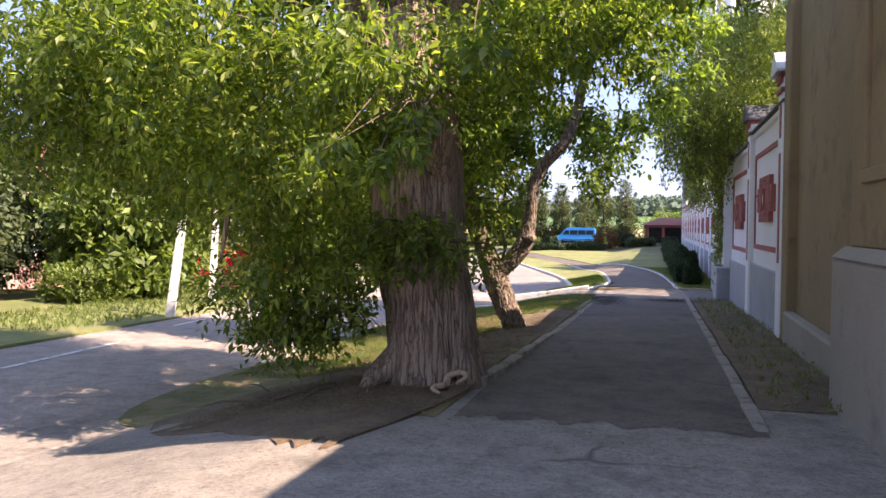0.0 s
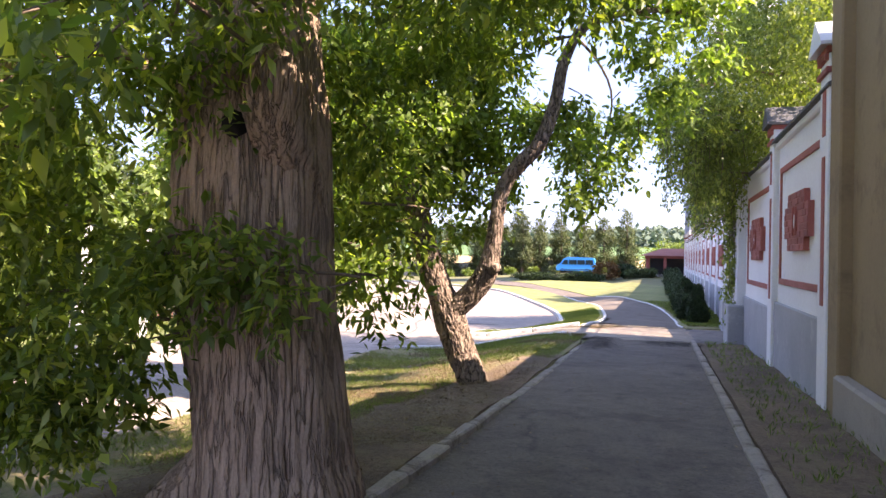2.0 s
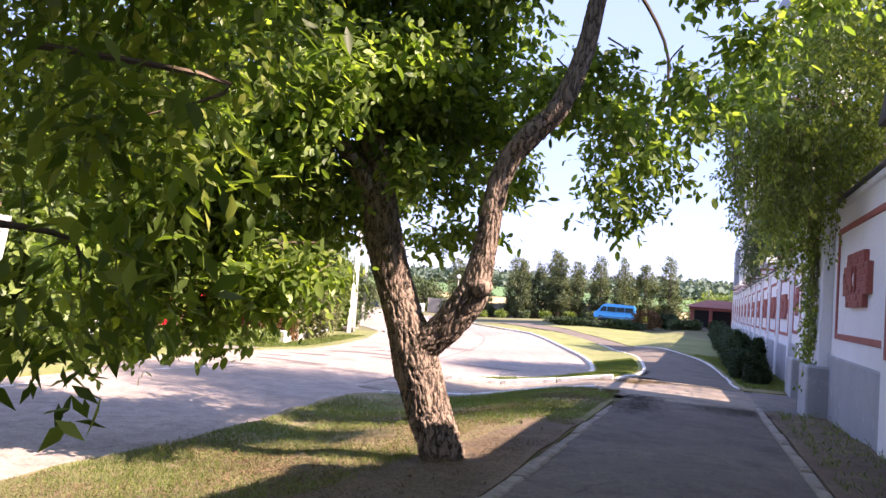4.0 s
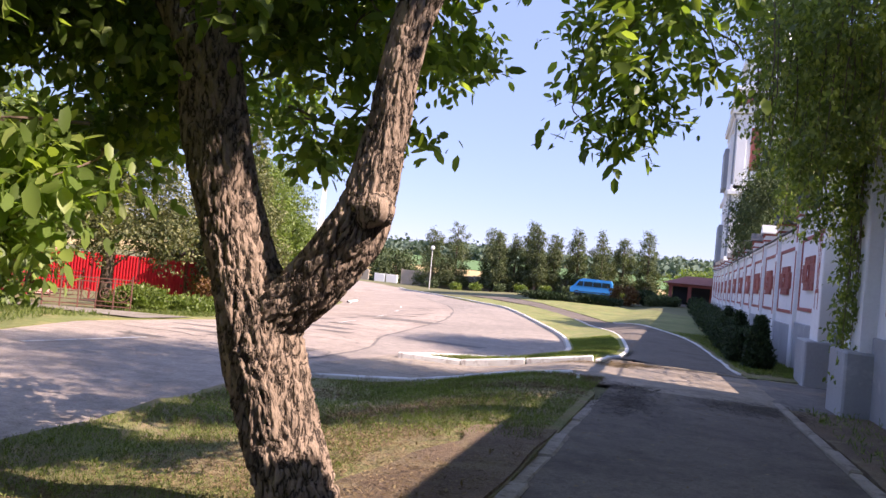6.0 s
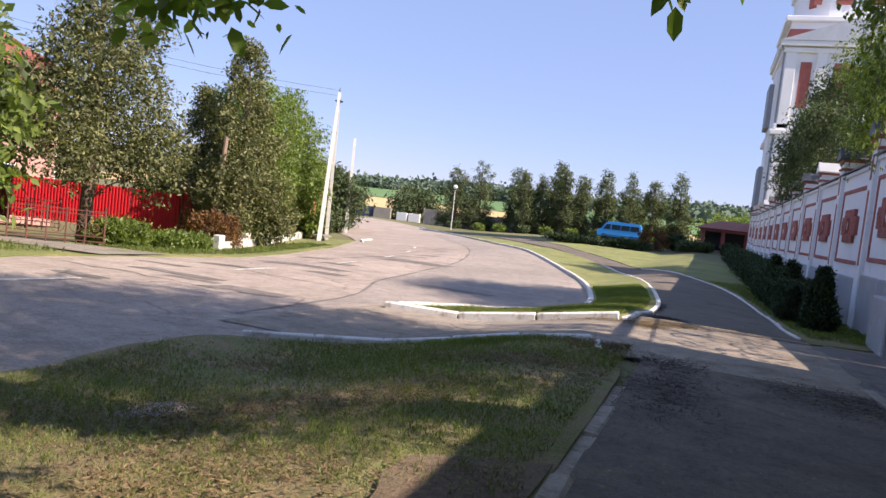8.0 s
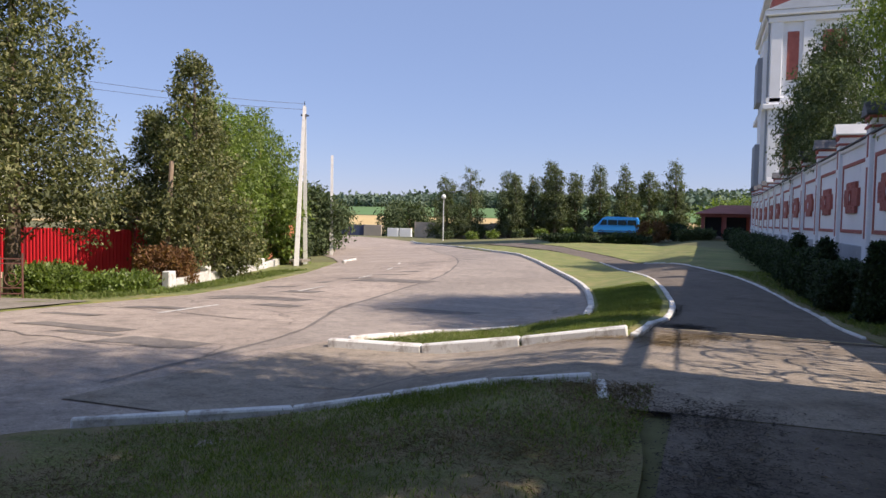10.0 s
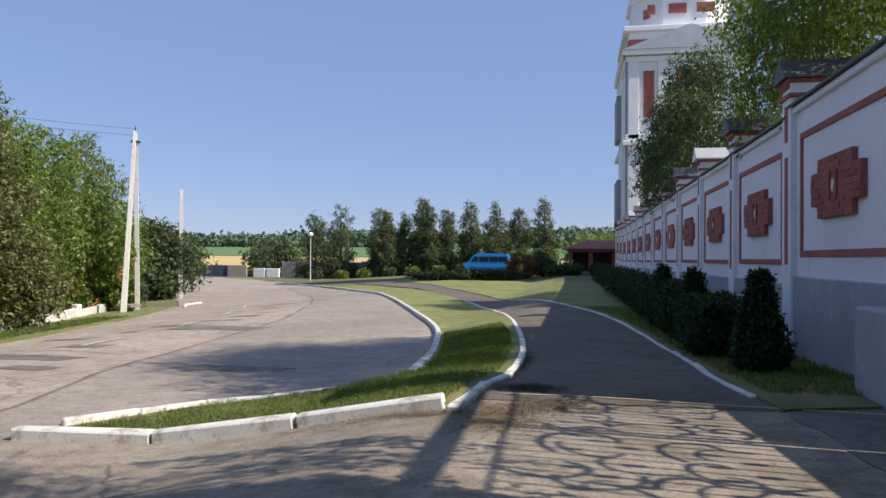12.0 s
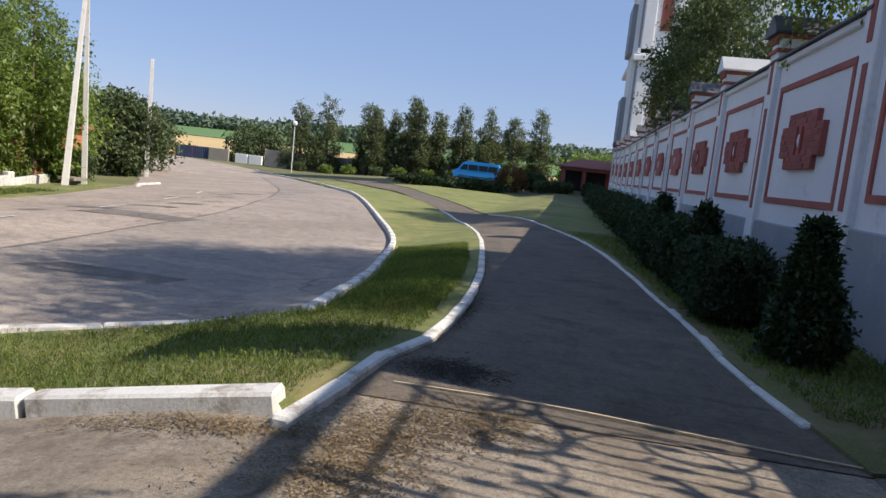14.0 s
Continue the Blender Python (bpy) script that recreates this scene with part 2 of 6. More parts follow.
M_RIM = surface("grey_rim", (0.4, 0.4, 0.4), 0.4, 3, 40, metal=0.7)
M_LAMPWHITE = glassy("opal_glass", (0.85, 0.85, 0.82), 0.3)
M_TILE = surface("red_roof_tile", (0.3, 0.11, 0.085), 0.85, 0.8, 12, 0.2, 0.15, 0.3)
M_ORANGE = surface("orange_brick", (0.48, 0.19, 0.1), 0.9, 0.8, 14, 0.15, 0.15, 0.3)
M_PINK = surface("pink_plaster", (0.6, 0.36, 0.31), 0.9, 0.6, 14, 0.08, 0.06, 0.2)
M_GREYWALL = surface("concrete_fence", (0.36, 0.32, 0.27), 0.9, 0.4, 10, 0.15, 0.1, 0.3)
M_SHUTTER = surface("blue_grey_metal", (0.25, 0.27, 0.31), 0.6, 0.6, 14, 0.08, 0.05, 0.1)
M_LINE = surface("faded_road_paint", (0.68, 0.66, 0.62), 0.9, 2, 30, 0.1, 0.2, 0.2, (0.25, 0.22, 0.19), 0.55)
M_DEBRIS = surface("dark_debris", (0.045, 0.035, 0.028), 0.95, 4, 60, 0.3, 0.3, 0.7)
M_CORD = surface("pale_cord", (0.55, 0.47, 0.33), 0.8, 4, 60)
M_NAVY = surface("navy_sheet", (0.03, 0.045, 0.1), 0.5, 0.8, 20)

# ---- building blocks ----


def clamp01(v):
    return np.clip(v, 0.0, 1.0)


def ease(v, a, b):
    u = clamp01((v - a) / (b - a))
    return u * u * (3 - 2 * u)


def height(x, y):
    """The lie of the land: it falls along the walk and towards the road, and rises to far hills."""
    x, y = np.asarray(x, float), np.asarray(y, float)
    p = np.interp(y, [-60, 0, 35, 75, 110, 130, 150, 260, 400, 520, 650, 800, 950, 1400, 3500], [0.5, 0.16, -0.97, -1.1, -0.45, -0.7, -2.0, -4.6, 1.0, 5.2, 9.8, 16, 21, 24, 24])
    c = -0.5 * ease(-x, 2.0, 5.5) - 0.062 * np.clip(-x - 13, 0, 22) * ease(y, 20, 38) * (1 - ease(y, 200, 400))
    far = ease(y, 600, 950) * 7 * np.sin(x / 170.0 + 1.0) * np.cos(x / 67.0)
    dip = -0.13 * np.exp(-((x + 2.9) ** 2) - (y - 14.2) ** 2 / 6)
    return p + c + far + dip


def gz(x, y):
    return float(height(x, y))


def mesh_of(name, verts, faces, smooth=False):
    me = bpy.data.meshes.new(name)
    me.from_pydata([tuple(v) for v in verts], [], [tuple(f) for f in faces])
    me.update()
    if smooth:
        me.polygons.foreach_set("use_smooth", [True] * len(me.polygons))
    return me


def tri_mesh(name, verts, tris):
    """A mesh straight from arrays of corners and triangles."""
    me = bpy.data.meshes.new(name)
    verts, tris = np.asarray(verts, np.float32), np.asarray(tris, np.int32)
    me.vertices.add(len(verts))
    me.vertices.foreach_set("co", verts.ravel())
    me.loops.add(tris.size)
    me.loops.foreach_set("vertex_index", tris.ravel())
    me.polygons.add(len(tris))
    me.polygons.foreach_set("loop_start", np.arange(0, tris.size, 3, dtype=np.int32))
    me.update(calc_edges=True)
    return me


def thing(name, label, category, group="", kind="", at=(0, 0, 0), turn=0):
    ob = new(name)
    ob.empty_display_size = 0.2
    ob.matrix_basis = pose(*at, 0, 0, turn)
    return tagged(ob, label, category, group, kind)


JOINED = {"twig", "sprig_twig", "bough", "stem", "hanging_twig", "roots"}


def part(name, data, material, parent=None, label="", at=None):
    """One mesh object under a thing or a part, from a bmesh or a mesh."""
    if isinstance(data, bmesh.types.BMesh):
        me = bpy.data.meshes.new(name)
        data.to_mesh(me)
        data.free()
        data = me
    if name in JOINED:
        label = label or "many thin twigs"
    if not data.materials:
        data.materials.append(material)
    ob = new(name, data)
    if name in JOINED:
        ob["kind"] = "stuff"
    ob.parent = parent
    if at is not None:
        ob.matrix_basis = at if isinstance(at, Matrix) else Matrix.Translation(at)
    if label:
        ob["label"] = label
    return ob


def solo(name, data, material, label, category, group="", kind="", at=None):
    return tagged(part(name, data, material, None, "", at), label, category, group, kind)


def block(x0, y0, z0, x1, y1, z1, bevel=0.01, bm=None):
    bm = bm or bmesh.new()
    got = bmesh.ops.create_cube(bm, size=1, matrix=Matrix.Translation(((x0 + x1) / 2, (y0 + y1) / 2, (z0 + z1) / 2)) @ Matrix.Diagonal((x1 - x0, y1 - y0, z1 - z0, 1)))
    if bevel:
        edges = list({e for v in got["verts"] for e in v.link_edges})
        bmesh.ops.bevel(bm, geom=edges, offset=bevel, segments=1, affect="EDGES")
    return bm


def prism(points, depth, axis="x", start=0.0):
    """A flat outline of (a, b) pushed along an axis: for x the outline is (y, z), for y it is (x, z), for z it is (x, y)."""
    bm = bmesh.new()
    at = {"x": lambda a, b, d: (d, a, b), "y": lambda a, b, d: (a, d, b), "z": lambda a, b, d: (a, b, d)}[axis]
    lo = [bm.verts.new(at(a, b, start)) for a, b in points]
    hi = [bm.verts.new(at(a, b, start + depth)) for a, b in points]
    bm.faces.new(lo)
    bm.faces.new(hi[::-1])
    n = len(points)
    for i in range(n):
        bm.faces.new((lo[i], hi[i], hi[(i + 1) % n], lo[(i + 1) % n]))
    bmesh.ops.recalc_face_normals(bm, faces=bm.faces)
    return bm


def tube(points, radii, sides=10, rough=0.0, seed=0.0, freq=3.0, tall=0.0):
    """A tapered limb along points, with an uneven skin; corners and faces."""
    pts = [Vector(p) for p in points]
    verts, faces = [], []
    ref = Vector((0.31, 0.9, 0.2)).normalized()
    for i, p in enumerate(pts):
        d = (pts[min(i + 1, len(pts) - 1)] - pts[max(i - 1, 0)]).normalized()
        u = d.cross(ref).normalized()
        v = d.cross(u)
        for k in range(sides):
            a = 2 * math.pi * k / sides
            r = radii[i]
            if rough:
                q = Vector((math.cos(a) * freq, math.sin(a) * freq, p.z * 1.1 + seed))
                if tall:
                    q.z = p.z * tall + seed
                    w = Vector((noise.noise(q * 0.6), noise.noise(q * 0.6 + Vector((4, 1, 2))), 0)) * 0.8
                    one, two = noise.noise(q + w), noise.noise((q + w) * 1.9 + Vector((7, 3, 1)))
                    r *= 1 + 0.1 * noise.noise(q * 0.22) - rough * max(0, 1 - 4.5 * abs(one)) - 0.55 * rough * max(0, 1 - 4 * abs(two))
                else:
                    r *= 1 + rough * noise.noise(q) + 0.6 * rough * noise.noise(q * 2.3)
            verts.append(p + (u * math.cos(a) + v * math.sin(a)) * r)
    for i in range(len(pts) - 1):
        for k in range(sides):
            a, b = i * sides + k, i * sides + (k + 1) % sides
            faces.append((a, b, b + sides, a + sides))
    verts.append(pts[-1])
    top = len(verts) - 1
    base = (len(pts) - 1) * sides
    faces += [(base + k, base + (k + 1) % sides, top) for k in range(sides)]
    return verts, faces


def smooth_line(points, radii, n=6):
    """More points along a limb, rounded between the given ones."""
    P, R = [Vector(p) for p in points], radii
    out, rad = [], []
    for i in range(len(P) - 1):
        a, b, c, d = P[max(i - 1, 0)], P[i], P[i + 1], P[min(i + 2, len(P) - 1)]
        for k in range(n):
            t = k / n
            out.append(0.5 * (2 * b + (c - a) * t + (2 * a - 5 * b + 4 * c - d) * t * t + (3 * b - a - 3 * c + d) * t ** 3))
            rad.append(R[i] + (R[i + 1] - R[i]) * t)
    return out + [P[-1]], rad + [R[-1]]


def gather(pieces):
    """Several (verts, faces) as one."""
    verts, faces = [], []
    for v, f in pieces:
        o = len(verts)
        verts += list(v)
        faces += [tuple(i + o for i in x) for x in f]
    return verts, faces


def unit(a):
    return a / np.maximum(np.linalg.norm(a, axis=-1, keepdims=True), 1e-9)


def leaf_cloud(rng, centres, per, size, spread, droop=0.5, width=0.45, jitter=0.3, lie=1.0, oval=False):
    """Sprigs of folded leaves about each centre, pointed or oval, the halves sharing a midrib."""
    n = len(centres)
    axis = unit(rng.normal(size=(n, 3)) * [1, 1, 0.5] + [0, 0, -droop])
    c = np.repeat(centres, per, 0)
    ax = np.repeat(axis, per, 0)
    along = np.tile(np.linspace(0, 1, per), n)[:, None]
    c = c + ax * [1, 1, lie] * along * spread + rng.normal(size=c.shape) * [1, 1, lie] * spread * 0.12
    side = unit(np.cross(ax, rng.normal(size=c.shape)))
    d = unit(side + ax * 0.6 + rng.normal(size=c.shape) * 0.3 + [0, 0, -droop])
    d = unit(d * [1, 1, lie])
    s = size * (1 + jitter * rng.normal(size=(len(c), 1))).clip(0.45, 1.7)
    w = unit(np.cross(d, rng.normal(size=c.shape) * 0.5 * lie + [0, 0, 1]))
    up = np.cross(w, d)
    base, tip = c, c + d * s
    mid = c + d * s * 0.45
    if oval:
        a, b = c + d * s * 0.28 + up * s * 0.06, c + d * s * 0.7 + up * s * 0.05
        wa, wb = w * s * width * 0.46, w * s * width * 0.44
        verts = np.stack([base, a + wa, b + wb, tip, b - wb, a - wa], 1).reshape(-1, 3)
        o = np.arange(len(c), dtype=np.int32)[:, None] * 6
        return verts, np.concatenate([o + [0, 3, 2], o + [0, 2, 1], o + [0, 5, 4], o + [0, 4, 3]], 1).reshape(-1, 3)
    left, right = mid + w * s * width * 0.5 + up * s * 0.07, mid - w * s * width * 0.5 + up * s * 0.07
    verts = np.stack([base, left, tip, right], 1).reshape(-1, 3)
    o = np.arange(len(c), dtype=np.int32)[:, None] * 4
    tris = np.concatenate([o + [0, 2, 1], o + [0, 3, 2]], 1).reshape(-1, 3)
    return verts, tris


def cloud_points(rng, clumps, count, flat=0.75, hollow=0.35):
    """Points inside soft clumps (x, y, z, radius), thinner in the middle, split by the clumps' size."""
    cl = np.array(clumps, float)
    share = cl[:, 3] ** 2.2
    n = (count * share / share.sum()).astype(int) + 1
    c = np.repeat(cl, n, 0)
    d = unit(rng.normal(size=(len(c), 3)))
    r = hollow + (1 - hollow) * rng.random((len(c), 1)) ** 0.6
    r = r * (0.85 + 0.3 * rng.random((len(c), 1)))
    return c[:, :3] + d * r * c[:, 3:] * [1, 1, flat]


def sheet(name, left, right, material, lift, label, category, step=0.6, across=8, skirt=0.0, rough=0.0, kind="structure", taper=0.0, ragged=0.0, torn=0.0):
    """A strip of ground between two edges of as many points, laid on the land and raised by lift, its rim turned down by skirt."""
    def dense(e):
        out = []
        for (a, b), (c, d) in zip(e, e[1:]):
            out.append((a, b, c, d))
        return out
    L, R = [], []
    for (a, b, c, d), (e, f_, g, h) in zip(dense(left), dense(right)):
        n = max(1, int(max(math.hypot(c - a, d - b), math.hypot(g - e, h - f_)) / step))
        for k in range(n):
            t = k / n
            L.append((a + (c - a) * t, b + (d - b) * t))
            R.append((e + (g - e) * t, f_ + (h - f_) * t))
    L.append(left[-1])
    R.append(right[-1])
    L, R = np.array(L), np.array(R)
    if ragged:
        L = L + ragged * np.array([[noise.noise(Vector((x, y, 1.5))), noise.noise(Vector((x, y, 7.5)))] for x, y in L * 1.3])
    u = np.linspace(0, 1, across + 1)[None, :, None]
    P = L[:, None] * (1 - u) + R[:, None] * u
    if torn:
        way = (P[-1] - P[0]).mean(0)
        way = way / np.hypot(*way)
        for k in range(P.shape[1]):
            s = torn * (noise.noise(Vector((k * 0.43, 2.2, lift * 9))) + 0.5 * noise.noise(Vector((k * 1.31, 5.2, 1))))
            P[0, k] += way * s
    Z = height(P[..., 0], P[..., 1]) + lift
    if taper:
        run = np.r_[0, np.cumsum(np.hypot(*np.diff((L + R) / 2, axis=0).T))]
        rise = clamp01(run / taper)[:, None]
        Z = Z - (lift - 0.026) * (1 - rise)
    else:
        rise = 1.0
    if rough:
        bumps = np.array([[noise.noise(Vector((x * 0.8, y * 0.8, 3.3))) for x, y in row] for row in P])
        Z = Z + rough * bumps * rise
    n, m = P.shape[:2]
    verts = [(x, y, z) for row, zr in zip(P, Z) for (x, y), z in zip(row, zr)]
    faces = [(i * m + k, i * m + k + 1, (i + 1) * m + k + 1, (i + 1) * m + k) for i in range(n - 1) for k in range(m - 1)]
    if skirt:
        rim = [i * m for i in range(n)] + [(n - 1) * m + k for k in range(1, m)] + [i * m + m - 1 for i in range(n - 2, -1, -1)] + [k for k in range(m - 2, 0, -1)]
        o = len(verts)
        verts += [(verts[i][0], verts[i][1], verts[i][2] - skirt) for i in rim]
        for k in range(len(rim)):
            j = (k + 1) % len(rim)
            faces.append((rim[k], o + k, o + j, rim[j]))
    me = mesh_of(name, verts, faces)
    bm = bmesh.new()
    bm.from_mesh(me)
    bmesh.ops.recalc_face_normals(bm, faces=bm.faces)
    if sum(f.normal.z for f in bm.faces) < 0:
        bmesh.ops.reverse_faces(bm, faces=bm.faces)
    bm.to_mesh(me)
    bm.free()
    return solo(name, me, material, label, category, kind=kind)


def resample(line, step):
    P = np.array(line, float)
    s = np.r_[0, np.cumsum(np.hypot(*np.diff(P, axis=0).T))]
    n = max(1, int(round(s[-1] / step)))
    q = np.linspace(0, s[-1], n + 1)
    return np.stack([np.interp(q, s, P[:, 0]), np.interp(q, s, P[:, 1])], 1)


def spline(points, n=8):
    pts, _ = smooth_line([(x, y, 0) for x, y in points], [1] * len(points), n)
    return [(p.x, p.y) for p in pts]


def kerb(name, line, material, label, rng, stone=0.9, wide=0.14, tall=0.15, sunk=0.1, wobble=0.012):
    """A row of kerb stones, each a worn block of its own, standing on the land."""
    base = thing(name, label, "kerb", kind="structure")
    P = resample(line, stone)
    shapes = {}
    for a, b in zip(P, P[1:]):
        d = b - a
        ln = float(np.hypot(*d))
        key = round(ln, 2), int(rng.integers(3))
        if key not in shapes:
            bm = block(-wide / 2, 0.006, -sunk, wide / 2, ln - 0.006, tall, 0.018)
            for v in bm.verts:
                q = Vector((v.co.x * 9, v.co.y * 4, v.co.z * 9 + key[1] * 7))
                v.co += Vector((noise.noise(q), 0.3 * noise.noise(q + Vector((5, 0, 0))), noise.noise(q + Vector((9, 2, 0))))) * wobble
            me = bpy.data.meshes.new("stone")
            bm.to_mesh(me)
            bm.free()
            shapes[key] = me
        za, zb = gz(*a), gz(*b)
        m = Matrix.Translation((a[0], a[1], za + float(rng.normal()) * wobble * 0.5)) @ Matrix.Rotation(math.atan2(-d[0], d[1]), 4, "Z") @ Matrix.Rotation(math.atan2(zb - za, ln), 4, "X")
        part("stone", shapes[key], material, base, at=m)
    return base

# ---- ground, road, pavements ----
rng = np.random.default_rng(7)
gx = np.unique(np.r_[np.linspace(-1800, -120, 29), np.linspace(-120, -30, 31), np.linspace(-30, 12, 43), np.linspace(12, 120, 19), np.linspace(120, 1500, 15)])
gy = np.unique(np.r_[np.linspace(-60, -6, 10), np.linspace(-6, 70, 77), np.linspace(70, 150, 33), np.linspace(150, 420, 28), np.linspace(420, 1000, 30), np.linspace(1000, 3500, 11)])
X, Y = np.meshgrid(gx, gy)
Z = height(X, Y) - 0.03
nx = len(gx)
solo("ground", mesh_of("ground", np.stack([X, Y, Z], -1).reshape(-1, 3), [(j * nx + i, j * nx + i + 1, (j + 1) * nx + i + 1, (j + 1) * nx + i) for j in range(len(gy) - 1) for i in range(nx - 1)], True),
     M_GROUND, "dry grassy land that falls and rises to far hills", "ground", kind="structure")

ROAD_L = [(-10.5, -25), (-11, 8), (-12.2, 18), (-15.2, 25), (-16.2, 33), (-17.2, 39), (-19.5, 47), (-24.4, 59.5), (-30, 69), (-36, 78), (-52, 96), (-78, 118), (-112, 142)]
ROAD_R = [(-3, -25), (-3, 8), (-3, 18), (-3, 25), (-2.6, 30), (-4.2, 37.6), (-6.9, 47.4), (-11.5, 60), (-16.6, 71.5), (-22, 81.5), (-37.5, 104), (-60, 126), (-100, 155)]
sheet("road", ROAD_L, ROAD_R, M_ROAD, 0.012, "sunlit grey-brown asphalt road with patches and cracks", "road", 1.2, 12)
sheet("pavement_front", [(-6.2, -25), (-6.2, 4), (-5.9, 6.9)], [(2.4, -25), (2.4, 4), (2.4, 8.0)], M_CONCRETE, 0.02, "worn pale concrete forecourt with cracks", "pavement", 0.8, 10)
sheet("pavement_gate", [(-7.6, 22.2), (-1.6, 22.3), (6, 22.3)], [(-7.2, 27.2), (-2.2, 28.1), (6, 28.3)], M_APRON, 0.026, "pale cracked asphalt crossing before the gate", "pavement", 0.8, 10)
# dark sheet laid where the gate panel shades the crossing, deepening that shade
sheet("pavement_entry", [(0.95, 22.32), (0.98, 25), (0.9, 28.2)], [(6, 22.32), (6, 25), (6, 28.2)], M_PATCH, 0.033, "asphalt entry before the gate, darkened to deepen the gate's shade", "pavement", 0.4, 10, ragged=0.12)
PATH_L = [(-2.2, 27.5), (-2.1, 28.5), (-1.92, 29.6), (-1.98, 32.6), (-2.35, 36.7), (-3.2, 43), (-4.6, 50), (-6.9, 58), (-10, 66.5), (-14.5, 76.5), (-24, 92)]
PATH_R = [(0.92, 27.5), (0.83, 28.5), (0.7, 30.1), (0.68, 32.6), (0.4, 37.4), (-0.3, 43.1), (-1.7, 48.6), (-4.4, 57), (-7.0, 65), (-11, 75), (-19, 91)]
PL, PR = spline(PATH_L), spline(PATH_R)
sheet("pavement_path", [(-1.5, 6.0), (-1.56, 7.5), (-1.56, 12), (-1.56, 22.28)], [(1.0, 6.2), (1.03, 7.5), (0.98, 12), (0.98, 22.28)], M_PATH, 0.025, "dark worn asphalt footpath along the wall", "pavement", 0.9, 36, ragged=0.02, torn=0.22)
sheet("pavement_walk", PL, PR, M_PATH, 0.034, "smooth dark asphalt footpath that bends away", "pavement", 0.8, 6)

LAWN_L = [(-3.6, 5.9), (-5.7, 7.0), (-6.0, 12.7), (-6.3, 16.5), (-6.9, 19.6), (-6.75, 20.9), (-5.7, 22.1), (-3.95, 23.1)]
LAWN_R = [(-1.64, 5.9), (-1.64, 7), (-1.64, 12.7), (-1.64, 16.5), (-1.64, 19.6), (-1.7, 21.2), (-1.95, 22.4), (-2.35, 23.2)]
sheet("lawn_near", spline(LAWN_L), spline(LAWN_R), M_LAWN, 0.045, "patchy shaded lawn with worn dry spots", "lawn", 0.5, 16, 0.2, 0.05, taper=3.5, ragged=0.15)
SOIL_L = [(-2.6, 5.0), (-4.9, 6.5), (-3.9, 8.4), (-2.9, 10.2), (-3.1, 12.2), (-3.3, 13.6), (-2.7, 15.2), (-2.2, 17.2)]
SOIL_R = [(-2.1, 4.9), (-1.66, 6.6), (-1.66, 8.6), (-1.66, 10.4), (-1.66, 12.2), (-1.66, 13.8), (-1.66, 15.4), (-1.66, 17.4)]
sheet("soil", spline(SOIL_L), spline(SOIL_R), M_SOIL, 0.065, "bare brown soil with dry litter round the trees", "soil", 0.3, 14, 0.2, 0.07, taper=3.0, ragged=0.3, torn=0.35)
ISL_L = [(-6.95, 26.86), (-5.9, 29.0), (-4.5, 30.2), (-3.42, 30.6), (-3.78, 33.4), (-4.45, 37.6), (-5.35, 42.1), (-7.0, 47.3), (-11.6, 60), (-16.6, 71.5), (-25, 85.5)]
ISL_R = [(-2.36, 26.98), (-2.17, 28.3), (-2.0, 29.3), (-1.95, 30.4), (-2.08, 33), (-2.48, 37.4), (-3.12, 42.2), (-4.1, 47.5), (-7.5, 59.3), (-11.2, 68.5), (-20, 84.5)]
sheet("lawn_island", spline(ISL_L), spline(ISL_R), M_LAWN2, 0.075, "sunlit mown grass island between road and path", "lawn", 0.6, 10, 0.25, 0.03)
VERGE_R = [(2.6, 28.2), (2.6, 29), (2.6, 30.1), (2.6, 33), (2.6, 37.2), (2.6, 43), (2.6, 48.5), (2.6, 58), (2.4, 65), (-4, 82), (-10, 93)]
VR = spline(VERGE_R)
sheet("lawn_verge", PR[:41], VR[:41], M_LAWN, 0.07, "shaded grass verge with dry spots beside the white wall", "lawn", 0.6, 12, 0.2, 0.04)
sheet("lawn_far", PR[40:], VR[40:], M_LAWN2, 0.07, "sunlit mown lawn before the pavilion", "lawn", 1.0, 14, 0.2, 0.03)
sheet("soil_verge", [(1.04, 7.2), (1.04, 14), (1.04, 22.4)], [(2.4, 7.2), (2.4, 14), (2.4, 22.4)], M_SOIL, 0.055, "dusty soil strip with sparse weeds at the wall's foot", "soil", 0.5, 6, 0.15, 0.05)
sheet("lawn_left", [(-19, -25), (-19, 8), (-19.5, 18), (-21.4, 26), (-23, 33), (-25.5, 39), (-27, 47), (-30, 58)], [(-10.4, -25), (-10.9, 8), (-12.1, 18), (-15.1, 25), (-16.1, 33), (-17.1, 39), (-19.4, 47), (-24.2, 59)], M_LAWN2, 0.05, "sunlit rough grass verge across the road", "lawn", 0.8, 10, 0.15, 0.06)
sheet("driveway", [(-24, 27.2), (-19, 27.4), (-15.4, 27.6)], [(-24, 31), (-19, 31), (-15.9, 30.6)], M_CONCRETE, 0.075, "dusty pale driveway before the red gates", "driveway", 0.8, 8)
sheet("field_wheat", [(-330, 285), (-150, 265), (-60, 262), (40, 270)], [(-330, 415), (-150, 405), (-60, 385), (40, 370)], M_WHEAT, 0.3, "ripe golden wheat field far off", "field", 15, 8)
sheet("field_green", [(-420, 430), (-150, 410), (-60, 392), (200, 380)], [(-420, 640), (-150, 650), (-60, 660), (200, 680)], M_CROP, 0.4, "green crop field below the wooded hill", "field", 25, 10)

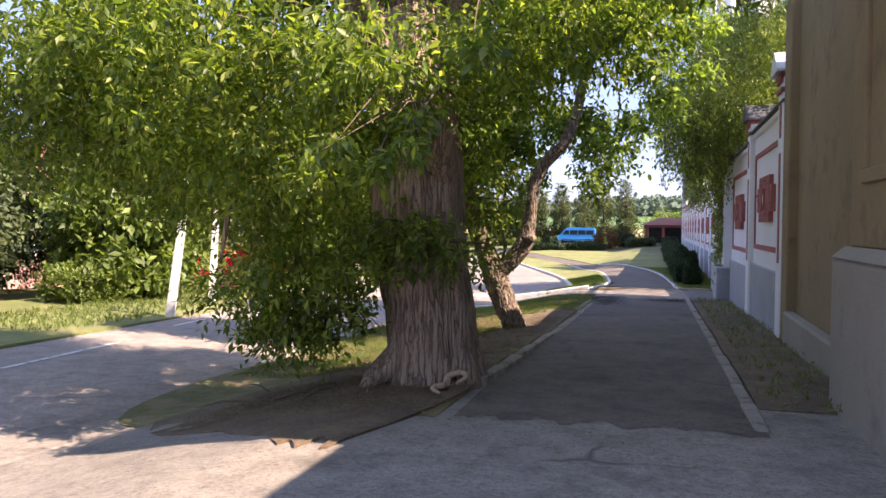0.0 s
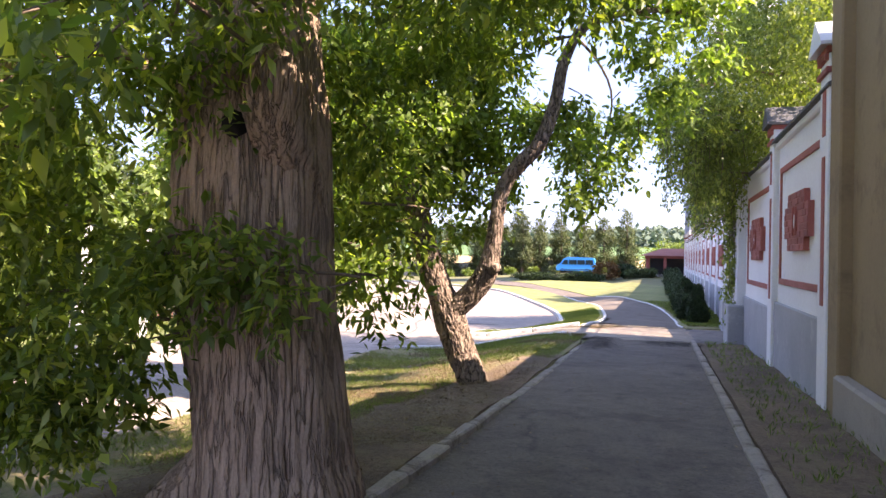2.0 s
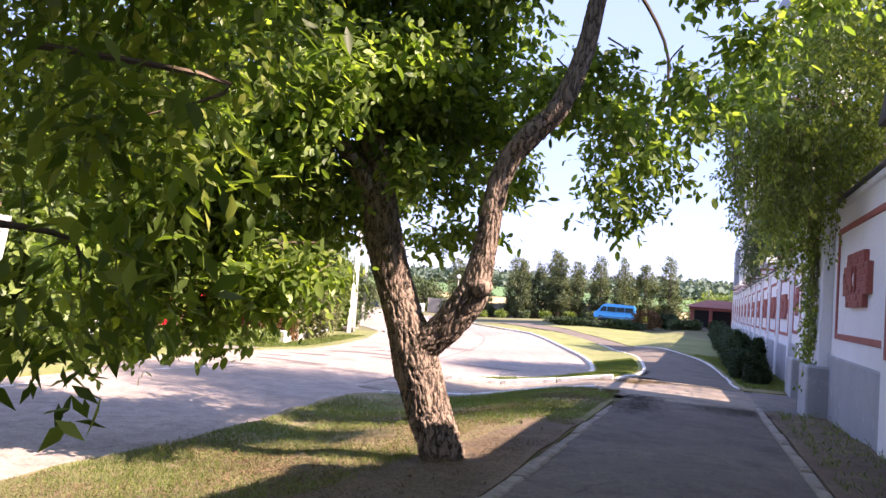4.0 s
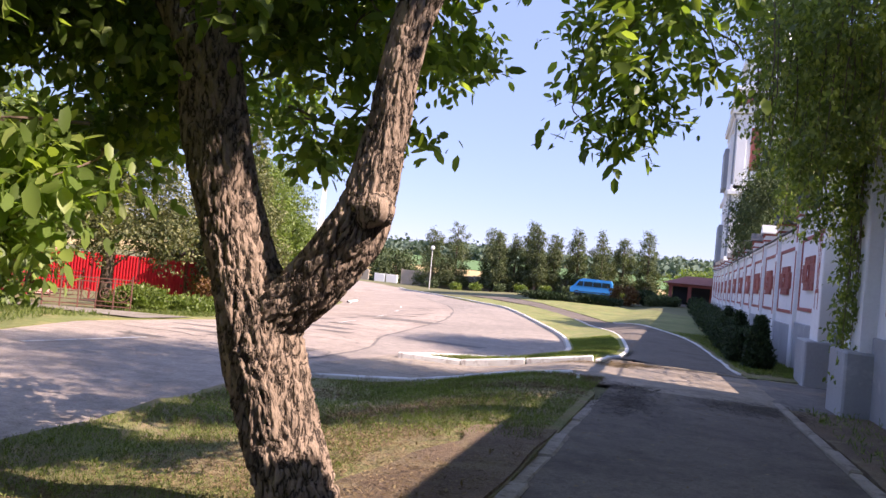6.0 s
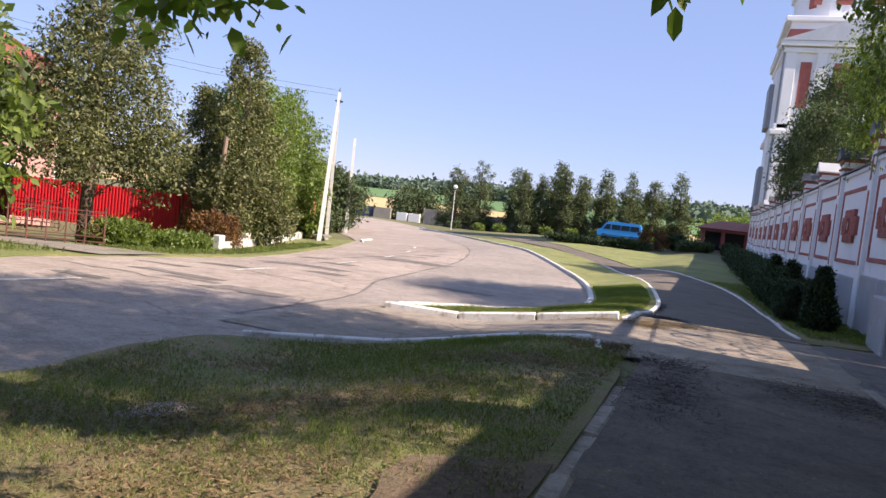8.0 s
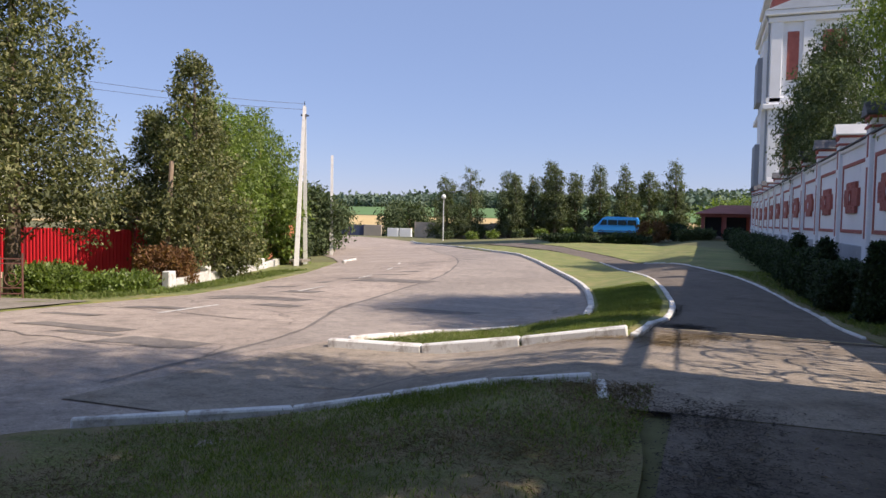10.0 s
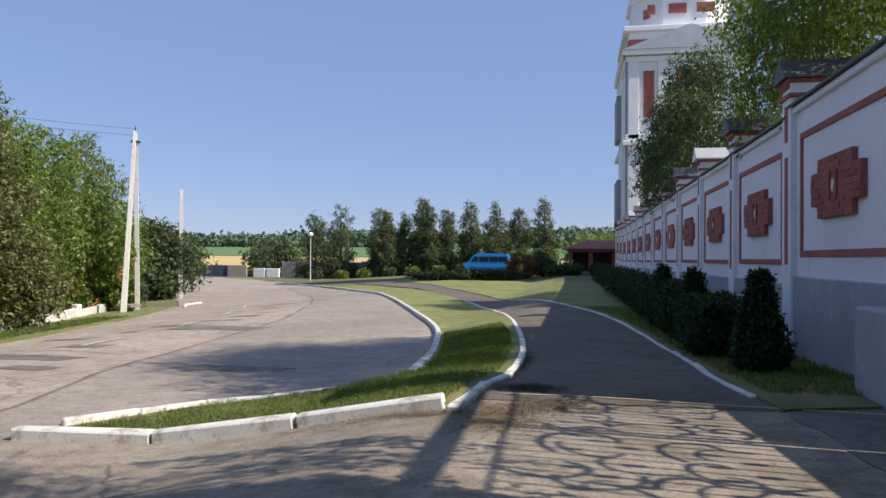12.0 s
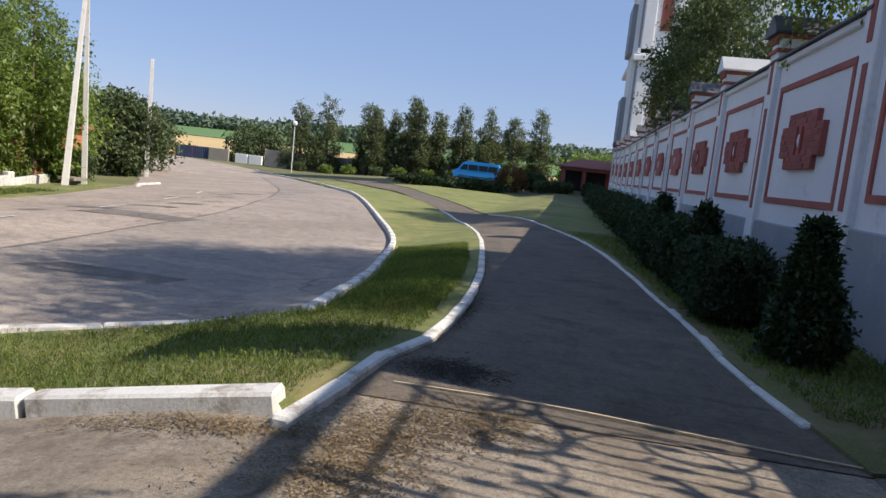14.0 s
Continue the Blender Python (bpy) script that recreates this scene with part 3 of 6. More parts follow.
SEAM = [(-7.9, 23), (-8.3, 27.8), (-9.8, 32.5), (-10.5, 37), (-11.6, 45), (-14.4, 55), (-18.2, 65), (-23.4, 76), (-29, 87)]
sheet("road_lane", spline(SEAM), spline([(-8, 23), (-7.4, 27), (-4.5, 32.5), (-4.4, 36.6), (-6.3, 45.4), (-9.7, 55), (-13.6, 65), (-18.9, 76), (-25.8, 87)]), M_LANE, 0.016, "newer greyer asphalt lane along the bend", "road", 1.0, 8, ragged=0.25)

# centre line and repairs of the road
for a, b in (((-11.9, 20.5), (-11.75, 23.6)), ((-12.35, 29.0), (-12.5, 31.2)), ((-13.15, 36.0), (-13.35, 38)), ((-14.1, 42), (-14.4, 43.8)), ((-15.6, 48), (-16.2, 50)), ((-17.6, 54), (-18.4, 56)), ((-9.4, 8.6), (-9.9, 11.6)), ((-10.8, 14.5), (-11.2, 17))):
    d = Vector((b[0] - a[0], b[1] - a[1])).normalized() * 0.06
    s = sheet("road_marking", [(a[0] + d.y, a[1] - d.x), (b[0] + d.y, b[1] - d.x)], [(a[0] - d.y, a[1] + d.x), (b[0] - d.y, b[1] + d.x)], M_LINE, 0.023, "faded white dash of the road's centre line", "road marking", 0.5, 1)
    s["group"] = "centre line dashes"
rp = random.Random(3)
for x, y, w, h in [(-9.6, 25.7, 0.9, 0.4), (-12.8, 33.5, 1.4, 0.5), (-12.2, 41, 1.6, 0.7), (-7.6, 33, 1.2, 0.4), (-12, 26.5, 1.2, 0.25)] + [(-11.6 - 0.16 * (yy - 28) + rp.uniform(-2.2, 1.6), yy, rp.uniform(0.3, 0.9), rp.uniform(0.12, 0.4)) for yy in range(24, 64, 2)]:
    sheet("road_patch", [(x - w, y - h), (x + w * 0.9, y - h * 0.8)], [(x - w * 0.85, y + h), (x + w, y + h * 0.9)], M_PATCH, 0.019, "darker asphalt repair in the road", "road patch", 0.3, 5, ragged=0.12, torn=0.25)
seam = spline(SEAM)
sheet("road_seam", [(x - 0.05, y) for x, y in seam], [(x + 0.05, y) for x, y in seam], M_PATCH, 0.02, "dark tarred seam along the road's bend", "road seam", 0.5, 1, ragged=0.1)
for a, b in (((-15.5, 25.5), (-9, 25.2)), ((-15.8, 29.8), (-10, 29.0)), ((-16.2, 35.5), (-11, 34.6)), ((-18, 42.5), (-12, 42.0))):
    line = [(a[0] + (b[0] - a[0]) * k / 14, a[1] + (b[1] - a[1]) * k / 14 + rp.uniform(-0.12, 0.12)) for k in range(15)]
    sheet("road_crack", line, [(x, y + rp.uniform(0.02, 0.07)) for x, y in line], M_PATCH, 0.02, "thin dark crack across the road", "road crack", 0.5, 1)

kerb("kerb_path_left", [(-1.6, 7.35), (-1.57, 11.2)], M_KERB, "broken old concrete kerb with soil on it", rng, 0.95, 0.13, 0.1, wobble=0.03)
kerb("kerb_path_low", [(-1.6, 11.3), (-1.58, 15), (-1.6, 20.3)], M_KERB, "sunken old kerb almost level with the soil", rng, 1.0, 0.14, 0.042, wobble=0.03)
kerb("kerb_path_right", [(0.97, 6.3), (0.96, 14), (0.93, 22.75)], M_KERB, "grey weathered concrete kerb along the path", rng, 1.0, 0.12, 0.07, wobble=0.018)
kerb("kerb_lawn", spline([(-6.6, 21.4), (-5.3, 22.5), (-3.9, 23.2), (-2.3, 23.32)]), M_WHITEKERB, "faded white painted kerb in the shade", rng, 0.9, 0.12, 0.1)
kerb("kerb_lawn_end", [(-2.24, 23.3), (-2.1, 22.5)], M_WHITEKERB, "short white painted kerb at the lawn's corner", rng, 0.9, 0.1, 0.06)
kerb("kerb_island_front", [(-2.34, 27.04), (-4.6, 26.95), (-6.95, 26.72)], M_WHITEKERB, "thick whitewashed kerb of the grass island", rng, 1.55, 0.18, 0.15, wobble=0.016)
kerb("kerb_island_road", spline([(-7.0, 27.5), (-6.1, 29.15), (-5.4, 29.85), (-4.4, 30.3), (-3.6, 30.3)]), M_WHITEKERB, "low white kerb at the road's edge", rng, 0.9, 0.1, 0.085)
kerb("kerb_road", spline([(-3.45, 30.4), (-3.8, 33.4), (-4.47, 37.6), (-5.37, 42.1), (-7.05, 47.3), (-11.6, 60), (-16.7, 71.5), (-22.2, 81.6), (-37.6, 104)]), M_WHITEKERB, "white painted kerb that follows the road's bend", rng, 1.0, 0.15, 0.15)
kerb("kerb_walk_left", [(-2.24, 26.72), *spline([(-2.18, 27.05), (-2.12, 28.5), (-1.92, 29.6), (-1.98, 32.6), (-2.35, 36.7), (-3.2, 43), (-4.6, 50), (-6.9, 58)])], M_WHITEKERB, "chipped whitewashed kerb along the bending path", rng, 0.85, 0.12, 0.085, wobble=0.016)
kerb("kerb_walk_right", spline([(0.84, 28.3), (0.7, 30.1), (0.68, 32.6), (0.4, 37.4), (-0.3, 43.1), (-1.7, 48.6), (-4.4, 57)]), M_WHITEKERB, "low white kerb beside the grass verge", rng, 1.0, 0.1, 0.07)
kerb("kerb_left", [(-22.9, 57.6), (-24.6, 60.6), (-24.9, 63)], M_WHITEKERB, "pale kerb at the side street", rng, 1.0, 0.15, 0.12)

# ---- the white wall ----
BRICKS = {}


def brick_mesh(w, h, d):
    key = round(w, 2), round(h, 2)
    if key not in BRICKS:
        me = bpy.data.meshes.new("brick")
        bm = block(0, 0, 0, d, w - 0.012, h - 0.01, 0.006)
        bm.to_mesh(me)
        bm.free()
        BRICKS[key] = me
    return BRICKS[key]


def brick_cross(wall, x, yc, zc, w=1.95, h=0.87):
    """A stepped cross of painted bricks, proud of the plaster, with a rimmed diamond in the middle."""
    rows = 9
    rh = h / rows
    out = [(-w * 0.34, h / 2), (w * 0.34, h / 2), (w * 0.34, h * 0.28), (w / 2, h * 0.28), (w / 2, -h * 0.28), (w * 0.34, -h * 0.28), (w * 0.34, -h / 2), (-w * 0.34, -h / 2), (-w * 0.34, -h * 0.28), (-w / 2, -h * 0.28), (-w / 2, h * 0.28), (-w * 0.34, h * 0.28)]
    part("cross_back", prism([(yc + a, zc + b) for a, b in out], 0.085, "x", x - 0.076), M_RED, wall, "red stepped cross ground")
    for r in range(rows):
        z = -h / 2 + r * rh
        half = w / 2 if abs(z + rh / 2) < h * 0.28 else w * 0.34
        y = -half - (0.14 if r % 2 else 0)
        while y < half - 0.04:
            a, b = max(y, -half), min(y + 0.28, half)
            y += 0.28
            if b - a < 0.06 or (abs((a + b) / 2) < 0.17 and abs(z + rh / 2) < h * 0.22):
                continue
            part("brick", brick_mesh(b - a, rh, 0.035), M_BRICK, wall, at=(x - 0.083 + 0.006 * math.sin(a * 37 + r), yc + a + 0.006, zc + z + 0.005))
    for dy in (-0.16, 0.1):
        part("cross_rim", block(x - 0.11, yc + dy, zc - 0.21, x - 0.051, yc + dy + 0.06, zc + 0.21, 0.008), M_RED, wall)
    part("diamond", prism([(yc, zc + 0.1), (yc + 0.055, zc), (yc, zc - 0.1), (yc - 0.055, zc)], 0.03, "x", x - 0.1), M_WHITE, wall, "small white diamond")


def post(wall, x, y, zg, roof, w=0.5):
    """A pilaster with red inlays, brick bands and a little gabled roof."""
    f = x - 0.1
    part("pilaster", block(f, y - w / 2, zg - 0.4, x + 0.75, y + w / 2, zg + 4.42, 0.015), M_WHITE, wall, "white plastered pilaster")
    for z0, z1 in ((1.35, 3.15), (3.4, 3.95)):
        part("inlay", block(f - 0.012, y - 0.1, zg + z0, f + 0.02, y + 0.06, zg + z1, 0.004), M_RED, wall, "red painted inlay")
    for z in (4.12, 4.36):
        part("band", block(f - 0.04, y - w / 2 - 0.04, zg + z, x + 0.78, y + w / 2 + 0.04, zg + z + 0.07, 0.008), M_RED, wall, "red brick band")
    for k in range(4):
        part("dentil", block(f - 0.045, y - w / 2 + 0.03 + k * 0.125, zg + 4.28, f + 0.02, y - w / 2 + 0.1 + k * 0.125, zg + 4.36, 0.004), M_RED, wall)
    part("post_roof", prism([(y - w / 2 - 0.12, zg + 4.43), (y + w / 2 + 0.12, zg + 4.43), (y + w / 2 + 0.12, zg + 4.47), (y, zg + 4.8), (y - w / 2 - 0.12, zg + 4.47)], 1.1, "x", f - 0.12), roof, wall, "small gabled metal roof")


def wall_bay(name, x, y0, y1, detail, roof=None, post_at=None, label="whitewashed plaster wall bay with red brick cross and frame"):
    ym = (y0 + y1) / 2
    zg = gz(2.5, ym) + (0.19 if y0 > 25 else 0.0)
    wall = thing(name, label, "wall", "bays of the white wall", "structure")
    part("wall_body", block(x, y0, zg - 0.5, x + 0.5, y1, zg + 3.95, 0), M_WHITE, wall)
    part("plinth", block(x - 0.05, y0 + 0.004, zg - 0.6, x + 0.1, y1 - 0.004, zg + 1.16, 0.02), M_PLINTH, wall, "grey painted plinth")
    part("cornice", block(x - 0.07, y0, zg + 3.84, x + 0.1, y1, zg + 3.95, 0.02), M_WHITE, wall)
    part("coping", prism([(x - 0.13, zg + 3.955), (x + 0.63, zg + 3.955), (x + 0.63, zg + 3.99), (x + 0.25, zg + 4.16), (x - 0.13, zg + 3.99)], y1 - y0, "y", y0), M_ROOFDARK, wall, "dark sheet coping")
    a, b = y0 + 0.5, y1 - 0.5
    t = 0.1
    for nm, box in (("frame_top", (a, 3.37, b, 3.37 + t)), ("frame_bottom", (a, 1.48, b, 1.48 + t)), ("frame_side", (a, 1.48 + t, a + t, 3.37)), ("frame_side", (b - t, 1.48 + t, b, 3.37))):
        part(nm, block(x - 0.03, box[0], zg + box[1], x + 0.02, box[2], zg + box[3], 0.006), M_RED, wall, "red painted frame")
    if detail:
        brick_cross(wall, x, ym, zg + 2.47)
    else:
        w, h = 1.95, 0.87
        out = [(-w * 0.34, h / 2), (w * 0.34, h / 2), (w * 0.34, h * 0.28), (w / 2, h * 0.28), (w / 2, -h * 0.28), (w * 0.34, -h * 0.28), (w * 0.34, -h / 2), (-w * 0.34, -h / 2), (-w * 0.34, -h * 0.28), (-w / 2, -h * 0.28), (-w / 2, h * 0.28), (-w * 0.34, h * 0.28)]
        part("cross", prism([(ym + p, zg + 2.47 + q) for p, q in out], 0.1, "x", x - 0.08), M_RED, wall, "red stepped cross")
        part("diamond", prism([(ym, zg + 2.6), (ym + 0.07, zg + 2.47), (ym, zg + 2.34), (ym - 0.07, zg + 2.47)], 0.03, "x", x - 0.1), M_WHITE, wall)
    if post_at is not None:
        post(wall, x, post_at, zg, roof or M_ROOFDARK)
    return wall


XN, XF = 2.12, 2.5
wall_bay("wall_east_1", XN, 12.76, 17.5, True, M_ROOFMETAL, 13.1)
wall_bay("wall_east_2", XN, 17.5, 22.39, True, M_ROOFDARK, 17.55)
for k in range(13):
    y0 = 28.55 + 4.4 * k
    wall_bay(f"wall_east_{k + 3}", XF, y0, y0 + 4.4, k < 4, M_ROOFMETAL if k in (2, 5, 8) else M_ROOFDARK, y0 + 4.4)

# ---- gate ----


def gate_pier(name, y0, y1, x, base_y0, base_y1, cross):
    zg = gz(2, (y0 + y1) / 2)
    pier = thing(name, "tall white plastered gate pier on a grey base block", "gate pier", "gate piers", "structure")
    part("shaft", block(x, y0, zg - 0.4, x + 1.5, y1, zg + 5.6, 0.02), M_WHITE, pier)
    part("base_block", block(x - 0.22, base_y0, zg - 0.5, x + 1.55, base_y1, zg + 1.02, 0.03), M_PLINTH, pier, "grey rendered base block")
    part("side_plinth", block(x - 0.006, y0 - 0.006, zg + 1.0, x + 1.5, y1 + 0.006, zg + 1.9, 0.004) if not cross else block(x + 0.3, y0 - 0.006, zg + 1.0, x + 1.5, y0 + 0.05, zg + 1.3, 0.004), M_PLINTH if cross else M_WHITE, pier)
    part("cap", block(x - 0.15, y0 - 0.15, zg + 5.6, x + 1.65, y1 + 0.15, zg + 5.75, 0.02), M_ROOFMETAL, pier, "sheet metal cap")
    if cross:
        yc, zc = (y0 + y1) / 2, zg + 2.9
        def bar(ya, za, yb, zb, t=0.05, nm="painted_bar"):
            d = Vector((yb - ya, zb - za)).normalized() * t / 2
            part(nm, prism([(ya + d.y, za - d.x), (yb + d.y, zb - d.x), (yb - d.y, zb + d.x), (ya - d.y, za + d.x)], 0.008, "x", x - 0.006), M_RED, pier, "red painted cross on the plaster")
        bar(yc, zc - 0.75, yc, zc + 1.05, 0.07)
        bar(yc - 0.42, zc + 0.5, yc + 0.42, zc + 0.5, 0.11)
        bar(yc - 0.14, zc + 0.86, yc + 0.14, zc + 0.86, 0.07)
        bar(yc + 0.14, zc - 0.38, yc - 0.14, zc - 0.2, 0.06)
        bar(yc - 0.17, zc - 0.8, yc + 0.17, zc - 0.8, 0.09)
        for s in (-1, 1):
            bar(yc + s * 0.17, zc - 0.8, yc + s * 0.17, zc - 1.2, 0.05)
            bar(yc + s * 0.1, zc - 0.75, yc + s * 0.2, zc + 0.32, 0.025)
        for txt, dy, dz in (("ІС", 0.14, 1.0), ("ХС", -0.12, 1.0), ("НИ", 0.12, 0.3), ("КА", -0.12, 0.3)):
            cu = bpy.data.curves.new("letters", "FONT")
            cu.body, cu.size, cu.extrude = txt, 0.2, 0.003
            tmp = bpy.data.objects.new("tmp", cu)
            me = bpy.data.meshes.new_from_object(tmp)
            bpy.data.objects.remove(tmp)
            part("letters", me, M_RED, pier, "red painted letters", at=Matrix.Translation((x - 0.008, yc + dy + 0.11, zc + dz)) @ Matrix.Rotation(radians(-90), 4, "Z") @ Matrix.Rotation(radians(90), 4, "X"))
    return pier


gate_pier("gate_pier_1", 22.4, 23.5, 1.92, 22.2, 23.36, False)
gate_pier("gate_pier_2", 27.5, 28.45, 2.2, 27.45, 28.75, True)


def curl(y, z, r, turns, flip, x, t=0.016, start=0.0):
    pts = []
    n = int(22 * turns)
    for k in range(n + 1):
        u = k / n
        a = start + flip * u * turns * 2 * math.pi
        rr = r * (1 - 0.82 * u)
        pts.append((x, y + math.cos(a) * rr, z + math.sin(a) * rr))
    return tube(pts, [t] * len(pts), 5)


def gate_leaf(name, y0, y1, x, zg):
    gate = thing(name, "tall black iron gate leaf with scrolls above a solid panel", "gate", "gate leaves")
    part("panel", block(x, y0, zg + 0.1, x + 0.03, y1, zg + 2.25, 0.006), M_IRON, gate, "solid black sheet panel")
    for y in (y0, y1 - 0.06):
        part("stile", block(x - 0.02, y, zg + 0.06, x + 0.05, y + 0.06, zg + 4.6, 0.006), M_IRON, gate)
    for z in (0.06, 2.255, 4.25):
        part("rail", block(x, y0 + 0.061, zg + z, x + 0.03, y1 - 0.061, zg + z + 0.03, 0.004), M_IRON, gate)
    w = y1 - y0
    n = 12
    for k in range(1, n):
        y = y0 + w * k / n
        part("bar", block(x, y - 0.011, zg + 2.29, x + 0.022, y + 0.011, zg + 4.25, 0), M_IRON, gate)
        for z in (2.5 + 0.25 * (k % 2), 3.3 + 0.2 * (k % 3)):
            part("collar", block(x - 0.02, y - 0.035, zg + z, x + 0.045, y + 0.035, zg + z + 0.12, 0.008), M_IRON, gate)
    rg = random.Random(name + str(y0))
    for k in range(16):
        u, size = (k % 8 + 0.5) / 8, rg.uniform(0.22, 0.62)
        part("scroll", mesh_of("scroll", *curl(y0 + w * u, zg + (2.7 if k < 8 else 3.6) + rg.uniform(-0.2, 0.3), min(size, 0.9 * w * max(u, 1 - u)), rg.uniform(0.3, 0.7), 1 if k % 2 else -1, x + 0.012 + 0.004 * (k % 3), rg.uniform(0.014, 0.03), rg.uniform(0, 6.28))), M_IRON, gate, "wrought iron scroll")
    return gate


GG = gz(2.5, 26)
gate_leaf("iron_gate", 23.52, 25.6, 2.75, GG)
gate_leaf("iron_gate", 25.64, 27.48, 2.75, GG)
gt = thing("gate_arch", "iron cross beam between the white gate piers", "gate beam", kind="structure")
part("beam", block(2.7, 23.51, GG + 4.62, 2.83, 27.49, GG + 4.76, 0.01), M_IRON, gt)

# ---- ochre building by the start ----
zb = gz(2, 5)
bld = thing("house", "ochre plastered gatehouse wall with pilasters and grey stone base", "building", kind="structure")
part("wall_body", block(2.16, 7.55, zb - 0.8, 3.2, 12.25, zb + 5.15, 0), M_TAN, bld)
part("wall_ledge", block(1.98, 7.57, zb - 0.8, 2.155, 12.25, zb + 0.32, 0.03), M_TANSTONE, bld, "grey rendered ledge")
part("pilaster", block(2.02, 12.25, zb - 0.9, 3.19, 12.75, zb + 5.15, 0.02), M_TAN, bld, "narrow ochre pilaster")
part("pilaster", block(1.8, 4.35, zb + 1.43, 3.19, 7.42, zb + 5.7, 0.03), M_TAN, bld, "broad ochre pilaster")
part("pilaster_cap", block(1.72, 4.3, zb + 5.5, 3.2, 7.5, zb + 5.69, 0.03), M_TANSTONE, bld, "moulded cap of the pilaster")
part("pedestal", block(1.69, 4.15, zb - 0.3, 3.19, 7.6, zb + 1.34, 0.04), M_TANSTONE, bld, "grey stone pedestal")
part("pedestal_top", prism([(1.69, zb + 1.341), (3.19, zb + 1.341), (3.19, zb + 1.44), (1.8, zb + 1.44)], 3.45, "y", 4.15), M_TANSTONE, bld, "sloping top of the pedestal")
part("foot", block(1.55, 4.05, zb - 0.6, 3.15, 7.72, zb - 0.12, 0.05), M_TANSTONE, bld, "stepped stone foot")
for nm, box in (("inlay_top", (5.2, 5.15, 6.95, 5.27)), ("inlay_bottom", (5.2, 1.98, 6.95, 2.1)), ("inlay_side", (5.2, 2.1, 5.32, 5.15)), ("inlay_side", (6.83, 2.1, 6.95, 5.15))):
    part(nm, block(1.765, box[0], zb + box[1], 1.82, box[2], zb + box[3], 0.01), M_TAN, bld, "raised plaster frame")
# low wall and roof stand out of view, sized for the shade they cast
part("wall_low", block(2.2, -25, zb - 0.6, 3.1, 4.40, zb + 3.9, 0), M_TAN, bld)
part("wall_low_coping", block(2.1, -25, zb + 3.9, 3.2, 4.34, zb + 4.0, 0.03), M_ROOFMETAL, bld)
part("roof", prism([(1.6, zb + 5.71), (9, zb + 5.71), (9, zb + 5.8), (5.3, zb + 7.0), (1.6, zb + 5.8)], 4.0, "y", 4.25), M_ROOFMETAL, bld, "unseen sheet metal roof, height set by its shade")

# ---- trees ----


def limb(points, radii, sides=10, rough=0.12, n=5, seed=0.0):
    return tube(*smooth_line(points, radii, n), sides, rough, seed)


def twigs(rng, starts, ends, r0=0.03, sag=0.15, sides=5):
    out = []
    for a, b in zip(starts, ends):
        a, b = Vector(a), Vector(b)
        m = (a + b) / 2 + Vector((float(rng.normal()) * 0.2, float(rng.normal()) * 0.2, (b - a).length * sag))
        out.append(tube(*smooth_line([a, m, b], [r0, r0 * 0.6, r0 * 0.2], 4), sides))
    return out


def crown(name, rng, clumps, count, per, size, spread, mat, parent, droop=0.5, width=0.45, flat=0.75, hollow=0.3, label="", oval=False):
    pts = cloud_points(rng, clumps, count, flat, hollow)
    return part(name, tri_mesh(name, *leaf_cloud(rng, pts, per, size, spread, droop, width, oval=oval)), mat, parent, label)


# the big ash-leaved maple
r = np.random.default_rng(11)
g0 = gz(-2.35, 7.6) + 0.05
maple = thing("tree", "huge old maple with furrowed bark and a hollow, in full leaf", "tree")
tv, tf = tube(*smooth_line([(-2.1, 7.45, g0 - 0.3), (-2.12, 7.45, g0 + 0.05), (-2.15, 7.45, g0 + 0.3), (-2.2, 7.45, 0.75), (-2.28, 7.45, 1.15), (-2.33, 7.46, 1.75), (-2.35, 7.5, 2.3), (-2.38, 7.55, 3.0), (-2.45, 7.7, 3.9)], [0.62, 0.54, 0.49, 0.465, 0.475, 0.49, 0.48, 0.41, 0.34], 24), 180, 0.04, 1.0, 8.0, 1.3)
part("trunk", mesh_of("trunk", tv, tf, True), M_BARK, maple, "thick trunk with furrowed grey-brown bark")
rootline = []
for a, ln in ((-2.5, 0.2), (2.6, 0.4)):
    ca, sa = math.cos(a), math.sin(a)
    rootline.append(limb([(-2.12 + ca * 0.35, 7.45 + sa * 0.35, g0 + 0.3), (-2.12 + ca * 0.62, 7.45 + sa * 0.62, g0 + 0.1), (-2.12 + ca * (0.62 + ln * 0.5), 7.45 + sa * (0.62 + ln * 0.5), g0 + 0.05), (-2.12 + ca * (0.62 + ln), 7.45 + sa * (0.62 + ln), g0 - 0.06)], [0.2, 0.13, 0.09, 0.03], 8, 0.2, 4, a))
for one in rootline:
    part("root", mesh_of("root", *one, True), M_BARK, maple, "knotted surface root")
# solid plug; the hollow's inner shade is its near-black colour
part("hollow", mesh_of("hollow", *tube([(-2.2, 7.2, 2.32), (-2.2, 7.03, 2.29), (-2.2, 6.985, 2.28)], [0.07, 0.075, 0.06], 14, 0.35), True), M_HOLE_SHADE, maple, "hollow in the trunk, its inner shade put in as near-black")
part("burr", mesh_of("burr", *tube(*smooth_line([(-2.05, 7.5, 2.0), (-2.03, 7.28, 2.2), (-2.0, 7.13, 2.4), (-1.98, 7.1, 2.6), (-2.0, 7.2, 2.8)], [0.2, 0.2, 0.18, 0.16, 0.06], 8), 60, 0.06, 3.0, 3.0, 5.0), True), M_BARK, maple, "scarred burr beside the hollow")
